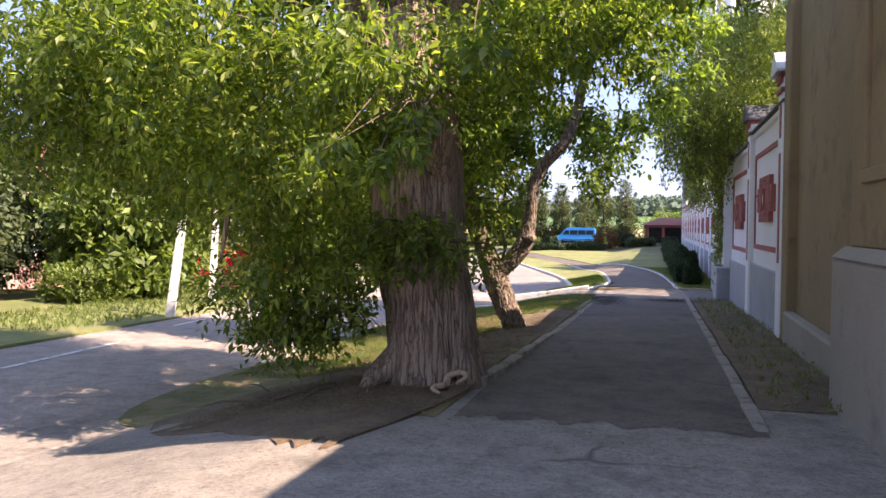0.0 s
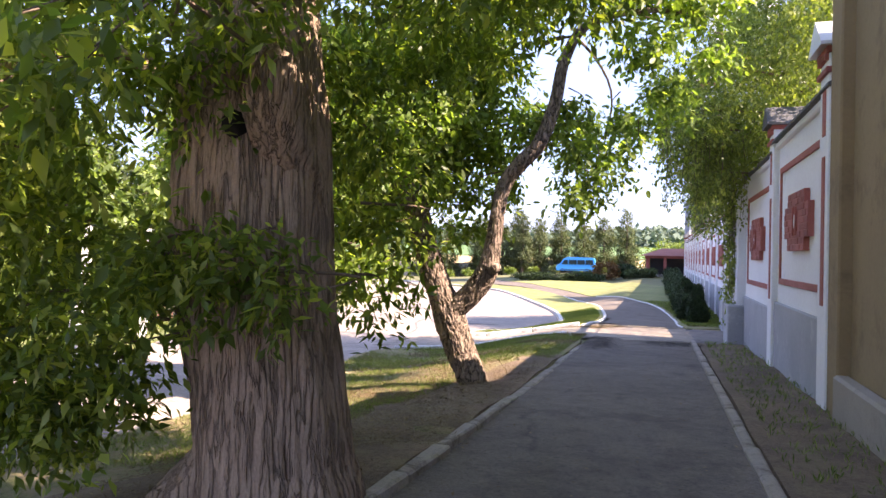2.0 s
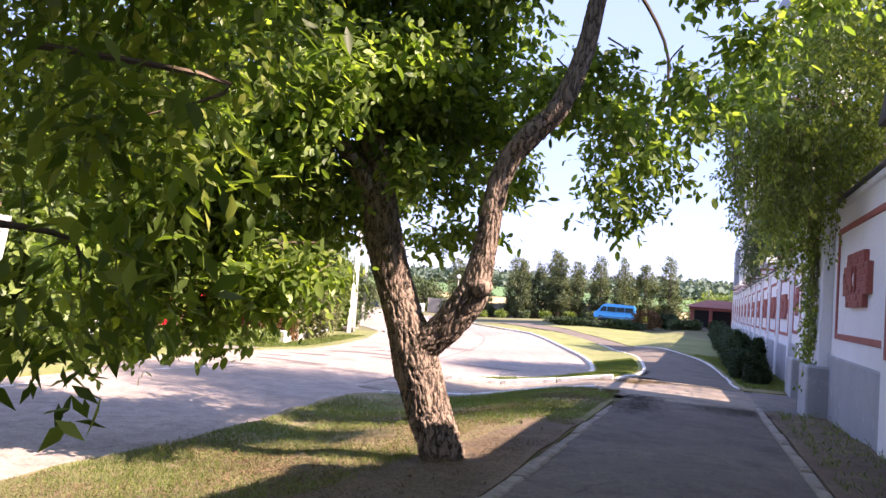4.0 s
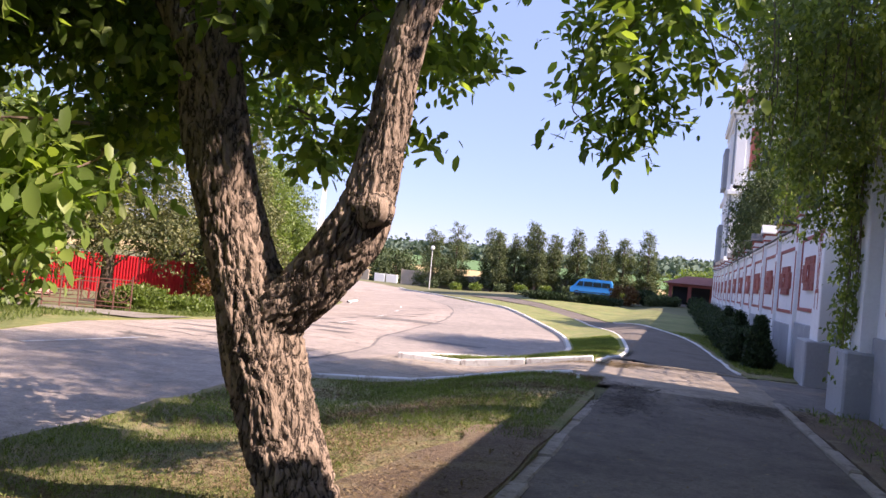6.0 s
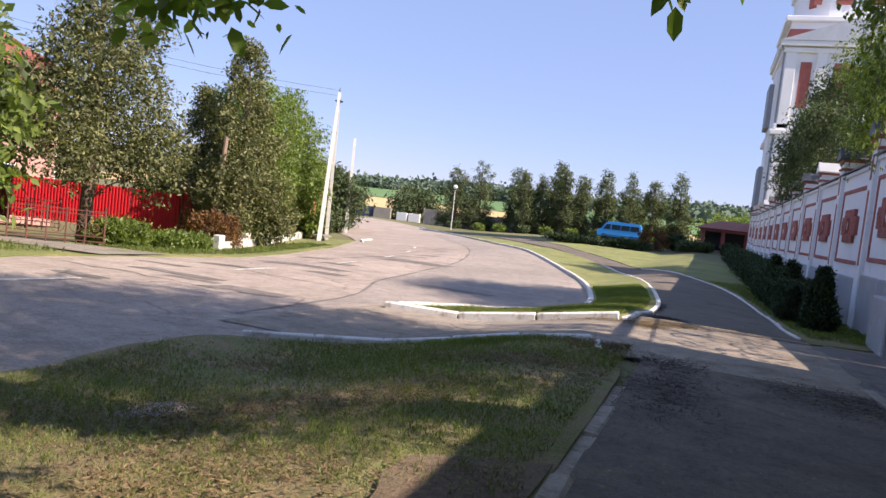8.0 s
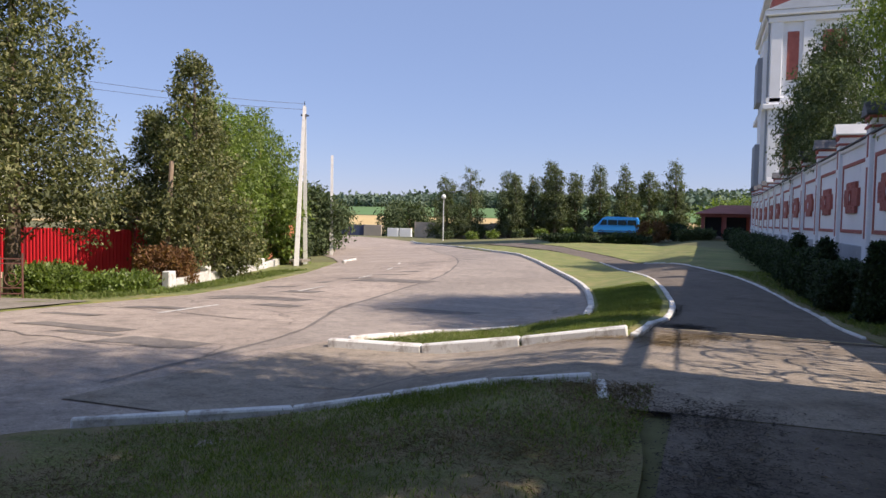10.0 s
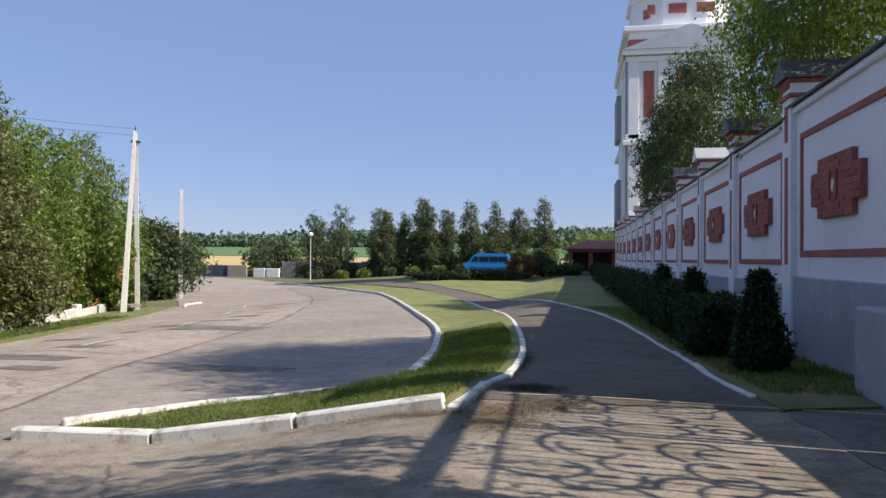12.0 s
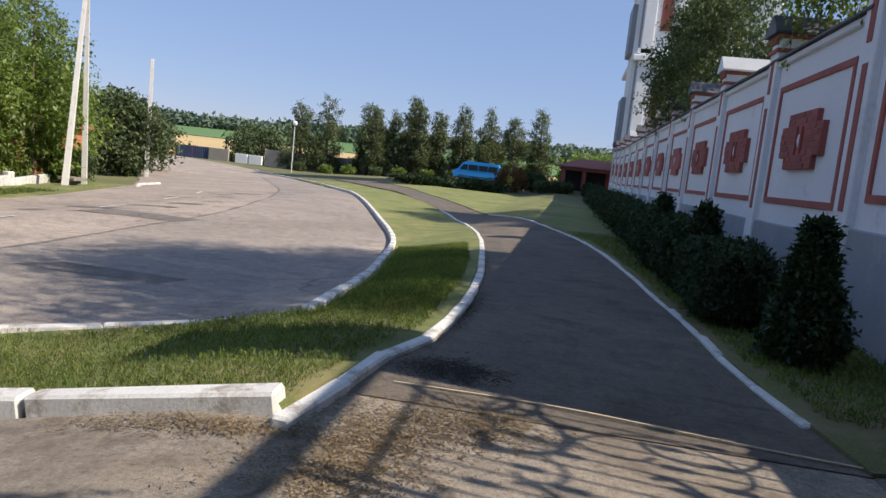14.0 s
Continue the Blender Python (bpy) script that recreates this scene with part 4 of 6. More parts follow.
part("burr", mesh_of("burr", *tube(*smooth_line([(-2.5, 7.4, 1.9), (-2.46, 7.2, 2.15), (-2.4, 7.1, 2.38), (-2.38, 7.15, 2.55)], [0.16, 0.15, 0.12, 0.05], 8), 50, 0.06, 5.0, 3.0, 5.0), True), M_BARK, maple, "swollen lip of bark over the hollow")
limbs = [limb(p, q, 12, 0.12, 5, i) for i, (p, q) in enumerate([
    ([(-2.5, 7.75, 3.2), (-3.2, 7.4, 4.2), (-4.4, 6.9, 5.2), (-5.6, 6.5, 5.9)], [0.26, 0.2, 0.13, 0.05]),
    ([(-2.45, 7.7, 3.3), (-2.0, 8.4, 4.4), (-1.4, 9.2, 5.6), (-0.9, 9.8, 6.8)], [0.26, 0.2, 0.13, 0.05]),
    ([(-2.5, 7.8, 3.6), (-2.6, 7.9, 5.2), (-2.5, 8.2, 7.2)], [0.28, 0.2, 0.06]),
    ([(-2.5, 7.7, 3.0), (-3.4, 8.4, 3.7), (-4.8, 9.4, 4.2), (-6.2, 10.2, 4.2)], [0.17, 0.13, 0.09, 0.03]),
    ([(-2.5, 7.6, 2.9), (-2.6, 6.6, 3.7), (-2.3, 5.4, 4.3)], [0.15, 0.1, 0.04]),
    ([(-2.7, 7.5, 2.6), (-3.4, 6.9, 2.8), (-4.0, 6.7, 2.2), (-4.2, 6.6, 1.2)], [0.09, 0.06, 0.04, 0.015])])]
part("limb", mesh_of("limb", *gather(limbs), True), M_BARK, maple, "spreading limbs")
MAPLE_CLUMPS = [(-3.6, 6.8, 0.5, 0.38), (-3.2, 6.8, 0.62, 0.42), (-4.1, 6.9, 0.9, 0.5), (-2.85, 6.8, 1.0, 0.4), (-2.3, 6.82, 1.6, 0.3), (-2.0, 6.85, 1.5, 0.26), (-1.82, 6.9, 1.3, 0.24), (-2.55, 6.82, 1.4, 0.26), (-6.3, 6.5, 3.5, 0.8), (-5.7, 6.5, 3.1, 0.8), (-6.5, 6.6, 2.6, 0.8), (-5.1, 6.4, 3.6, 0.7), (-7.2, 6.8, 3.2, 0.9),
                (-3.4, 6.7, 1.15, 0.62), (-3.1, 6.9, 0.75, 0.42), (-3.75, 6.9, 0.7, 0.5), (-2.9, 7.2, 1.5, 0.45), (-3.9, 7.3, 1.6, 0.7), (-4.7, 7.6, 2.0, 0.6), (-5.5, 8.2, 2.2, 0.6),
                (-3.4, 6.4, 2.2, 0.7), (-4.2, 6.4, 2.5, 0.8), (-5.2, 7.0, 2.7, 0.9), (-6.3, 8.2, 2.6, 0.95), (-3.0, 5.9, 3.0, 0.75), (-2.3, 5.7, 3.1, 0.6), (-4.0, 5.8, 3.4, 0.9), (-5.2, 6.2, 3.7, 1.0),
                (-1.7, 6.4, 3.15, 0.6), (-1.2, 7.2, 3.5, 0.7), (-0.7, 8.3, 3.8, 0.8), (-0.5, 9.4, 4.2, 0.9), (-1.6, 9.2, 3.4, 0.7), (-2.2, 9.5, 2.5, 0.5), (-1.95, 8.9, 1.8, 0.36), (-1.9, 8.7, 1.25, 0.3), (-2.25, 7.0, 1.62, 0.32), (-2.35, 6.9, 1.35, 0.3), (-2.05, 7.1, 1.5, 0.3), (-2.6, 6.95, 1.5, 0.3), (-2.5, 6.9, 2.5, 0.35),
                (-2.5, 7.6, 5.0, 1.3), (-4.2, 7.5, 5.0, 1.3), (-5.8, 7.2, 5.2, 1.3), (-3.2, 9.2, 4.6, 1.2), (-5.2, 9.6, 4.2, 1.2), (-6.6, 10.2, 3.6, 1.1), (-1.2, 9.6, 5.8, 1.3), (-0.6, 8.2, 5.6, 1.1), (-2.6, 8.4, 7.0, 1.6), (-4.6, 8.2, 6.8, 1.4), (-1.2, 7.4, 6.6, 1.2), (-3.2, 10.0, 2.6, 0.8), (-4.4, 10.4, 2.4, 0.8), (-2.5, 8.8, 2.9, 0.7),
                # clumps with x above 0.5 hang out of view, added to shade the soil
                (-7.2, 9.6, 2.9, 0.9), (-8.0, 10.6, 3.0, 1.1), (-6.6, 9.0, 1.9, 0.5), (-8.7, 11.2, 3.0, 0.9), (-7.6, 9.2, 4.2, 1.3), (-9.0, 10.5, 4.4, 1.3), (-6.2, 8.4, 6.4, 1.4), (-2.7, 6.95, 2.75, 0.4), (-2.2, 6.9, 2.8, 0.35), (0.9, 5.0, 3.8, 0.55), (1.2, 5.4, 3.7, 0.5), (0.6, 5.6, 3.7, 0.5), (1.3, 4.8, 4.2, 0.4), (-0.4, 6.5, 4.3, 0.8)]
crown("crown", r, MAPLE_CLUMPS, 17500, 10, 0.092, 0.32, M_MAPLE, maple, 0.55, 0.4, 0.8, 0.2, "dense drooping green leaves, some lit yellow")
SPRIGS = [(-2.4, 5.4, 2.68, 0.15), (-1.86, 5.4, 2.13, 0.12), (-1.72, 5.4, 2.2, 0.1), (-2.9, 5.4, 3.1, 0.16), (-3.44, 5.4, 2.92, 0.15), (-1.2, 5.4, 3.0, 0.14), (-5.0, 5.4, 3.3, 0.18), (-2.5, 5.4, 2.0, 0.12), (-1.63, 5.4, 2.48, 0.12), (-1.84, 5.0, 2.06, 0.1), (-2.12, 5.0, 2.24, 0.12), (-1.6, 5.0, 2.22, 0.1), (-2.3, 5.0, 2.14, 0.1), (-4.3, 5.5, 2.6, 0.16), (-3.1, 5.5, 2.4, 0.13), (-2.1, 5.4, 2.9, 0.15)]
crown("sprig", r, SPRIGS, 190, 9, 0.1, 0.2, M_MAPLE, maple, 0.6, 0.4, 0.5, 0.0, "sunlit yellow-green leaf sprays")
part("sprig_twig", mesh_of("sprig_twig", *gather(twigs(r, [(x - 0.1, 6.7, z + 0.6) for x, y, z, q in SPRIGS], [c[:3] for c in SPRIGS], 0.012))), M_TWIG, maple)
tw = [(c[0], c[1], c[2]) for c in MAPLE_CLUMPS]
part("twig", mesh_of("twig", *gather(twigs(r, [(-2.5 + 0.75 * (x + 2.5), 7.7 + 0.75 * (y - 7.7), z + 0.15) for x, y, z in tw], tw, 0.014))), M_TWIG, maple)
root = thing("root", "bleached curled tree root lying on the soil", "root")
part("curl", mesh_of("curl", *limb([(-1.72, 6.85, gz(-1.75, 6.75) + 0.13), (-1.65, 6.95, gz(-1.7, 6.9) + 0.18), (-1.72, 7.03, gz(-1.7, 7.1) + 0.21), (-1.83, 6.95, gz(-1.9, 7) + 0.18), (-1.82, 6.8, gz(-1.8, 6.7) + 0.12), (-1.9, 6.66, gz(-1.9, 6.5) + 0.1), (-1.8, 6.56, gz(-1.8, 6.4) + 0.08)], [0.016, 0.022, 0.028, 0.034, 0.036, 0.03, 0.012], 8, 0.3, 6), True), M_CUT, root)

# the forked walnut


def w2(pts):
    """Lays the walnut's own measures at its place."""
    return [(-0.39 + (p[0] + 0.44) * 1.13, p[1] + 0.65, 1.28 + (p[2] - 1.28) * 1.13, *p[3:]) for p in pts]


r = np.random.default_rng(12)
walnut = thing("tree", "forked walnut tree with deeply furrowed bark on bare soil", "tree")
part("trunk", mesh_of("trunk", *tube(*smooth_line([(-2.5, 14.1, -0.8), (-2.55, 14.1, -0.45), (-2.65, 14.1, -0.2), (-2.76, 14.1, 0.03), (-2.9, 14.1, 0.42), (-2.98, 14.1, 0.68), (-3.12, 14.1, 0.97), (-3.26, 14.1, 1.34), (-3.43, 14.12, 1.8), (-3.55, 14.15, 2.3), (-3.71, 14.2, 2.8), (-3.88, 14.25, 3.3), (-4.1, 14.3, 4.5), (-4.5, 14.4, 6.0)], [0.28, 0.23, 0.225, 0.235, 0.255, 0.25, 0.205, 0.2, 0.2, 0.19, 0.17, 0.15, 0.1, 0.04], 18), 130, 0.12, 4.0, 4.6, 7.0), True), M_BARK2, walnut, "furrowed trunk with its upright fork")
part("limb", mesh_of("limb", *tube(*smooth_line([(-2.98, 14.08, 0.6), (-2.8, 14.08, 0.79), (-2.62, 14.08, 0.96), (-2.42, 14.07, 1.22), (-2.34, 14.07, 1.42), (-2.27, 14.07, 1.83), (-2.23, 14.07, 2.2), (-2.17, 14.07, 2.5), (-2.05, 14.07, 2.75), (-1.85, 14.07, 2.97), (-1.6, 14.08, 3.25), (-1.4, 14.1, 3.8), (-1.25, 14.1, 4.5), (-0.9, 14.15, 5.0), (-0.1, 14.4, 5.2), (0.6, 14.7, 5.2)], [0.18, 0.18, 0.175, 0.175, 0.155, 0.125, 0.115, 0.115, 0.12, 0.125, 0.115, 0.1, 0.085, 0.065, 0.04, 0.015], 18), 110, 0.13, 9.0, 4.4, 7.0), True), M_BARK2, walnut, "leaning fork that bends over the path")
part("limb", mesh_of("limb", *tube(*smooth_line([(-3.5, 14.1, 2.1), (-3.75, 14.0, 2.55), (-4.15, 13.8, 3.05), (-4.7, 13.5, 3.6)], [0.12, 0.1, 0.075, 0.03], 10), 40, 0.12, 2.0, 4.0, 7.0), True), M_BARK2, walnut, "side branch under the leaves")
part("knot", mesh_of("knot", *tube([(-2.3, 14.0, 1.36), (-2.2, 13.95, 1.38), (-2.15, 13.93, 1.39)], [0.11, 0.09, 0.04], 16, 0.25), True), M_BARK2, walnut, "knob of an old cut branch")
WAL = [(-3.9, 13.0, 3.2, 0.9), (-4.6, 12.6, 2.8, 0.9), (-5.4, 12.6, 2.3, 0.85), (-5.9, 13.3, 1.9, 0.7), (-4.6, 12.2, 1.9, 0.55), (-5.3, 12.0, 1.4, 0.5), (-3.6, 13.6, 4.4, 1.1), (-4.8, 13.4, 4.2, 1.2), (-6.2, 13.2, 3.4, 1.1), (-2.9, 13.2, 3.4, 0.6), (-2.5, 13.4, 4.6, 1.0), (-2.75, 13.0, 2.5, 0.32), (-1.8, 13.5, 5.4, 1.1), (-0.6, 13.9, 5.3, 0.9), (0.4, 14.2, 5.0, 0.7), (-3.2, 13.5, 6.0, 1.4), (-2.45, 14.2, 1.95, 0.3), (-2.1, 13.8, 2.35, 0.28), (-1.7, 14.0, 3.3, 0.45),
       (-1.25, 14.2, 3.55, 0.42), (-1.05, 14.3, 3.1, 0.34), (-0.85, 14.2, 2.7, 0.28), (-1.1, 14.1, 2.42, 0.2), (-0.55, 14.4, 3.5, 0.34), (-0.3, 14.4, 3.1, 0.2), (0.1, 14.4, 3.9, 0.4), (-0.2, 13.6, 4.3, 0.5), (0.7, 14.6, 4.3, 0.35)]
WAL_FAR = [(-6.1, 13.3, 0.8, 0.5), (-5.2, 13.3, 1.0, 0.5), (-4.35, 13.3, 1.15, 0.45), (-3.75, 13.2, 1.35, 0.32), (-6.3, 13.3, 0.55, 0.42), (-5.1, 13.3, 0.75, 0.35), (-4.0, 13.3, 1.5, 0.4), (-4.7, 13.3, 1.5, 0.55), (-5.8, 13.3, 1.5, 0.6), (-5.5, 15.0, 3.2, 0.65), (-4.7, 15.0, 2.6, 0.6), (-5.1, 15.0, 2.0, 0.6), (-3.8, 15.0, 3.25, 0.5), (-3.4, 15.0, 2.75, 0.42), (-3.1, 15.0, 3.25, 0.4), (-2.95, 15.0, 2.5, 0.3), (-4.2, 14.8, 2.2, 0.5), (-3.1, 14.7, 1.85, 0.2),
           (-1.22, 16.9, 2.36, 0.16), (-1.55, 16.9, 2.5, 0.18), (-1.2, 16.9, 2.6, 0.28), (-0.96, 16.9, 2.65, 0.2), (-1.5, 16.9, 2.9, 0.26), (-1.15, 16.9, 3.1, 0.3), (-0.6, 16.9, 3.0, 0.18), (-0.8, 16.9, 3.4, 0.3), (-1.6, 16.9, 3.35, 0.3), (-2.7, 16.9, 3.2, 0.3),
           # clumps at y 13.5, x 0 to 1, are added to shade the upper limbs
           (-0.3, 16.8, 3.9, 0.4), (-1.2, 16.6, 3.9, 0.5), (-2.0, 16.3, 4.0, 0.5), (0.3, 16.8, 4.3, 0.4), (-4.2, 16.9, 2.1, 0.26), (-3.7, 16.9, 2.25, 0.22), (-4.8, 16.9, 2.7, 0.5), (-5.2, 13.2, 1.6, 0.55), (-6.2, 13.0, 1.3, 0.65), (-4.3, 14, 2.7, 0.8), (-3.3, 14.1, 3.7, 0.8), (-5.4, 14, 3.2, 1.0), (-4.4, 14.4, 4.3, 1.0), (-2.9, 15, 4.6, 0.9), (-3.6, 16, 3.6, 0.6), (-6.6, 14, 2.6, 0.9), (-7.4, 14.4, 1.6, 0.7), (-3.4, 15, 3.6, 0.75), (-2.9, 15.5, 3.9, 0.7), (-4.0, 15.5, 3.1, 0.65), (0.5, 13.5, 5.9, 0.6), (0.0, 13.5, 5.7, 0.5), (1.0, 13.5, 6.5, 0.7), (-4.2, 13.0, 2.6, 0.6), (-4.9, 13.2, 2.2, 0.6), (-5.6, 13.4, 2.7, 0.8), (-3.6, 13.0, 3.3, 0.6), (-6.8, 13.6, 3.2, 1.0), (-2.6, 15.2, 3.3, 0.45), (-3.2, 15.8, 3.0, 0.4), (-2.4, 15.4, 2.75, 0.28)]
crown("crown", r, w2(WAL) + WAL_FAR, 12500, 7, 0.112, 0.32, M_WALNUT, walnut, 0.55, 0.5, 0.8, 0.1, "large dark green oval leaves in sprays", True)
ws = [c[:3] for c in w2(WAL) + WAL_FAR]
part("twig", mesh_of("twig", *gather(twigs(r, [(x * 0.7 - 1.0, y * 0.7 + 4.2, z + 0.2) if x < -3 else (x, y + 0.1, z + 0.4) for x, y, z in ws], ws, 0.012))), M_TWIG, walnut)
part("hanging_twig", mesh_of("hanging_twig", *gather([limb([(-1.58, 14.0, 4.7), (-1.2, 15.3, 5.1), (-0.75, 16.5, 4.5), (-0.95, 16.9, 3.4), (-1.25, 16.9, 2.7), (-1.28, 16.9, 2.35)], [0.045, 0.03, 0.02, 0.014, 0.009, 0.004], 6, 0.2, 5), limb([(-0.9, 16.85, 3.6), (-0.6, 16.9, 3.3), (-0.5, 16.9, 3.0)], [0.012, 0.009, 0.004], 6), limb([(-1.15, 16.9, 2.9), (-1.5, 16.9, 2.65), (-1.7, 16.9, 2.5)], [0.012, 0.008, 0.004], 6)])), M_TWIG, walnut)


def weeping(name, label, x, y, top, clumps, strands, seed, count=5200, size=0.085, mat=None, high=()):
    """A birch-like tree behind the wall, its outer twigs hanging."""
    r = np.random.default_rng(seed)
    mat = mat or M_BIRCH
    g = gz(x, y)
    t = thing("tree", label, "tree")
    part("trunk", mesh_of("trunk", *tube(*smooth_line([(x, y, g - 0.2), (x + 0.05, y, g + 2), (x - 0.1, y + 0.1, g + 5), (x, y, top - 1)], [0.24, 0.2, 0.14, 0.03], 6), 14, 0.1), True), M_BIRCHBARK, t, "pale trunk")
    ends = [(c[0], c[1], c[2]) for c in clumps]
    part("twig", mesh_of("twig", *gather(twigs(r, [(x, y, min(top - 1.5, max(g + 2, z - 0.8))) for _, _, z in ends], ends, 0.05, 0.1))), M_TWIG, t)
    crown("crown", r, clumps, count, 7, size, 0.3, mat, t, 0.8, 0.55, 0.85, 0.2)
    # high: leaf masses added above the tree for the shade they cast
    if high:
        crown("shade_crown", r, high, len(high) * 850, 6, 0.11, 0.36, mat, t, 0.5, 0.6, 0.9, 0.1, "dense upper leaves, added to shade lawn and road")
    if strands:
        pts, lines = [], []
        for sx, sy, sz, ln in strands:
            lines.append(tube([(sx, sy, sz), (sx + 0.05, sy, sz - ln * 0.5), (sx + 0.02, sy + 0.03, sz - ln)], [0.01, 0.007, 0.003], 4))
            n = int(ln * 16)
            q = np.stack([sx + r.normal(size=n) * 0.07, sy + r.normal(size=n) * 0.07, sz - ln * r.random(n)], 1)
            pts.append(q)
        part("hanging_twig", mesh_of("hanging_twig", *gather(lines)), M_TWIG, t)
        part("hanging_leaves", tri_mesh("hanging_leaves", *leaf_cloud(r, np.concatenate(pts), 4, size, 0.14, 1.2, 0.6)), mat, t, "leaves on hanging twigs")
    return t


rb = np.random.default_rng(5)
# H1, H2: leaf masses mostly out of view, added to shade lawn and road
H1 = [(a, b - 1.9, c, d) for a, b, c, d in [(4.5, 19, 9.5, 1.7), (4.2, 21.5, 10, 2.2), (5, 23.3, 9.5, 1.7), (6, 20, 11.5, 2.2), (7, 22, 12, 2.0), (8, 21, 13.5, 1.8), (9, 19, 16, 2.4), (9.5, 21.5, 17.5, 2.4), (9, 23.3, 15.5, 2), (10, 20, 19.5, 2), (6, 23.6, 8.5, 1.5)]]
H2 = [(a, b - 1.6, c, d) for a, b, c, d in [(5.5, 31, 9, 1.8), (6, 33.5, 10.5, 2.0), (6.5, 36, 10.5, 2.0), (5, 37.3, 8.5, 1.5), (7.5, 34.5, 12.5, 2), (8, 32, 11.5, 1.8), (9.5, 33, 15, 2), (9.5, 35.5, 14.5, 2)]]
B1 = [(0.5, 20, 4.4, 0.7), (0.6, 21.5, 4.0, 0.7), (0.9, 19, 4.6, 0.8), (0.3, 21, 5.0, 0.8), (0.9, 22.5, 3.4, 0.6), (1.2, 20.5, 3.5, 0.6), (0.6, 22, 5.8, 0.9), (1.2, 18, 5.2, 0.8), (1.3, 22.6, 4.6, 0.8), (2.6, 18.5, 4.6, 0.9), (2.2, 20.0, 4.4, 1.0), (1.7, 21.2, 4.3, 0.9), (2.6, 22.4, 4.2, 1.1), (1.6, 22.8, 3.6, 0.8), (1.5, 23.4, 2.7, 0.55), (3.4, 21, 5.8, 1.5), (2.4, 19, 6.2, 1.3), (2.2, 21.5, 6.4, 1.4), (1.6, 23.2, 5.2, 0.9), (3.6, 23.0, 6.5, 1.1), (2.8, 17, 5.6, 1.0), (4.6, 20, 7, 1.6), (2.2, 23.4, 7.2, 1.4)]
S1 = [(1.0 + rb.random() * 1.1, 20 + rb.random() * 5.2, 4.2 + rb.random() * 1.0, 0.8 + rb.random() * 1.6) for _ in range(46)] + [(0.1 + rb.random() * 1.3, 19 + rb.random() * 3.6, 4.3 + rb.random() * 0.8, 0.8 + rb.random() * 1.2) for _ in range(40)] + [(1.72 + rb.random() * 0.2, 22.6 + rb.random() * 1.0, 3.4, 2.0 + rb.random() * 1.5) for _ in range(12)]
weeping("birch", "leafy birch leaning over the white wall by the gate", 4.0, 21.3, 12.0, B1, S1, 21, 10000, 0.08, high=H1)
B2 = [(4.4, 33, 5.0, 1.3), (3.6, 34.5, 4.6, 1.2), (3.2, 35.6, 5.6, 1.3), (3.0, 36.5, 4.5, 1.0), (4.6, 36, 6.8, 1.7), (3.2, 32.5, 6.2, 1.2), (5.2, 33, 7.6, 1.7), (3.0, 37.6, 6.6, 1.2), (2.9, 34, 7.6, 1.3), (4.2, 30.6, 5.6, 1.2)]
S2 = [(2.4 + rb.random() * 1.4, 33 + rb.random() * 5.5, 4.6 + rb.random() * 2, 0.8 + rb.random() * 1.2) for _ in range(40)]
weeping("birch", "tall leafy birch behind the white wall", 5.2, 34.2, 12.0, B2, S2, 22, 7000, 0.085, high=H2)
B3 = [(3.8, 49, 4.6, 1.3), (3.2, 51, 4.0, 1.3), (3.0, 53, 5.2, 1.5), (3.4, 50, 6.4, 1.6), (3.2, 55, 3.8, 1.3), (3.6, 54, 7.0, 1.7), (4.2, 51.5, 8.4, 1.7), (2.9, 56, 6.0, 1.4), (3.2, 48, 3.6, 1.0), (4.8, 46.5, 5.2, 1.3), (2.8, 57, 4.6, 1.2), (3.8, 55.5, 8.4, 1.2)]
weeping("birch", "rounded sunlit green tree behind the white wall", 4.6, 52, 9.4, B3, [], 23, 6800, 0.12, M_FAR)


def tree(name, label, x, y, top, wide, mat, seed, shape="cone", count=1500, size=0.26, low=0.12, group="", bark=None, spread=0.5):
    """A tree seen from further off: trunk, boughs and a crown of tufts about them, with an uneven outline."""
    r = np.random.default_rng(seed)
    g = gz(x, y)
    h = top - g
    t = thing(name, label, "tree", group)
    part("trunk", mesh_of("trunk", *tube(*smooth_line([(x, y, g - 0.3), (x + 0.1, y, g + h * 0.4), (x, y, g + h * 0.9)], [0.02 * h + 0.06, 0.014 * h + 0.03, 0.015], 6), 9, 0.1), True), bark or M_TWIG, t)
    clumps = []
    n = 34
    for k in range(n):
        u = low + (1 - low) * (k + r.random()) / n
        rad = wide * (0.75 + 0.5 * r.random()) * ((1 - u) ** 0.75 + 0.06 if shape == "cone" else 0.28 + 0.8 * (1 - u) ** 0.6 * (0.55 + 0.9 * r.random()) if shape == "ragged" else math.sqrt(max(0.03, 1 - ((u - low - 0.45 * (1 - low)) / (0.55 * (1 - low))) ** 2)))
        a = k * 2.4 + r.random()
        d = rad * (0.45 + 0.5 * r.random())
        clumps.append((x + math.cos(a) * d, y + math.sin(a) * d, g + h * u * 0.96, max(0.18 * wide, rad * 0.42)))
    part("bough", mesh_of("bough", *gather(twigs(r, [(x, y, max(g + 0.4, c[2] - 0.3 * wide)) for c in clumps[::2]], [c[:3] for c in clumps[::2]], 0.05, 0.05))), M_TWIG, t)
    crown("crown", r, clumps, count, 5, size, size * 1.7, mat, t, 0.1 if shape == "cone" else 0.4, spread, 1.0, 0.15)
    return t


tree("tree", "tall old thuja with brown cones beside the red fence", -22.8, 34.0, 9.2, 4.7, M_CEDAR, 31, "cone", 8500, 0.15, 0.25)
tree("tree", "dark spruce at the edge of the red gates", -29.5, 31.0, 7.0, 2.6, M_CEDAR, 32, "cone", 4400, 0.15, 0.1)
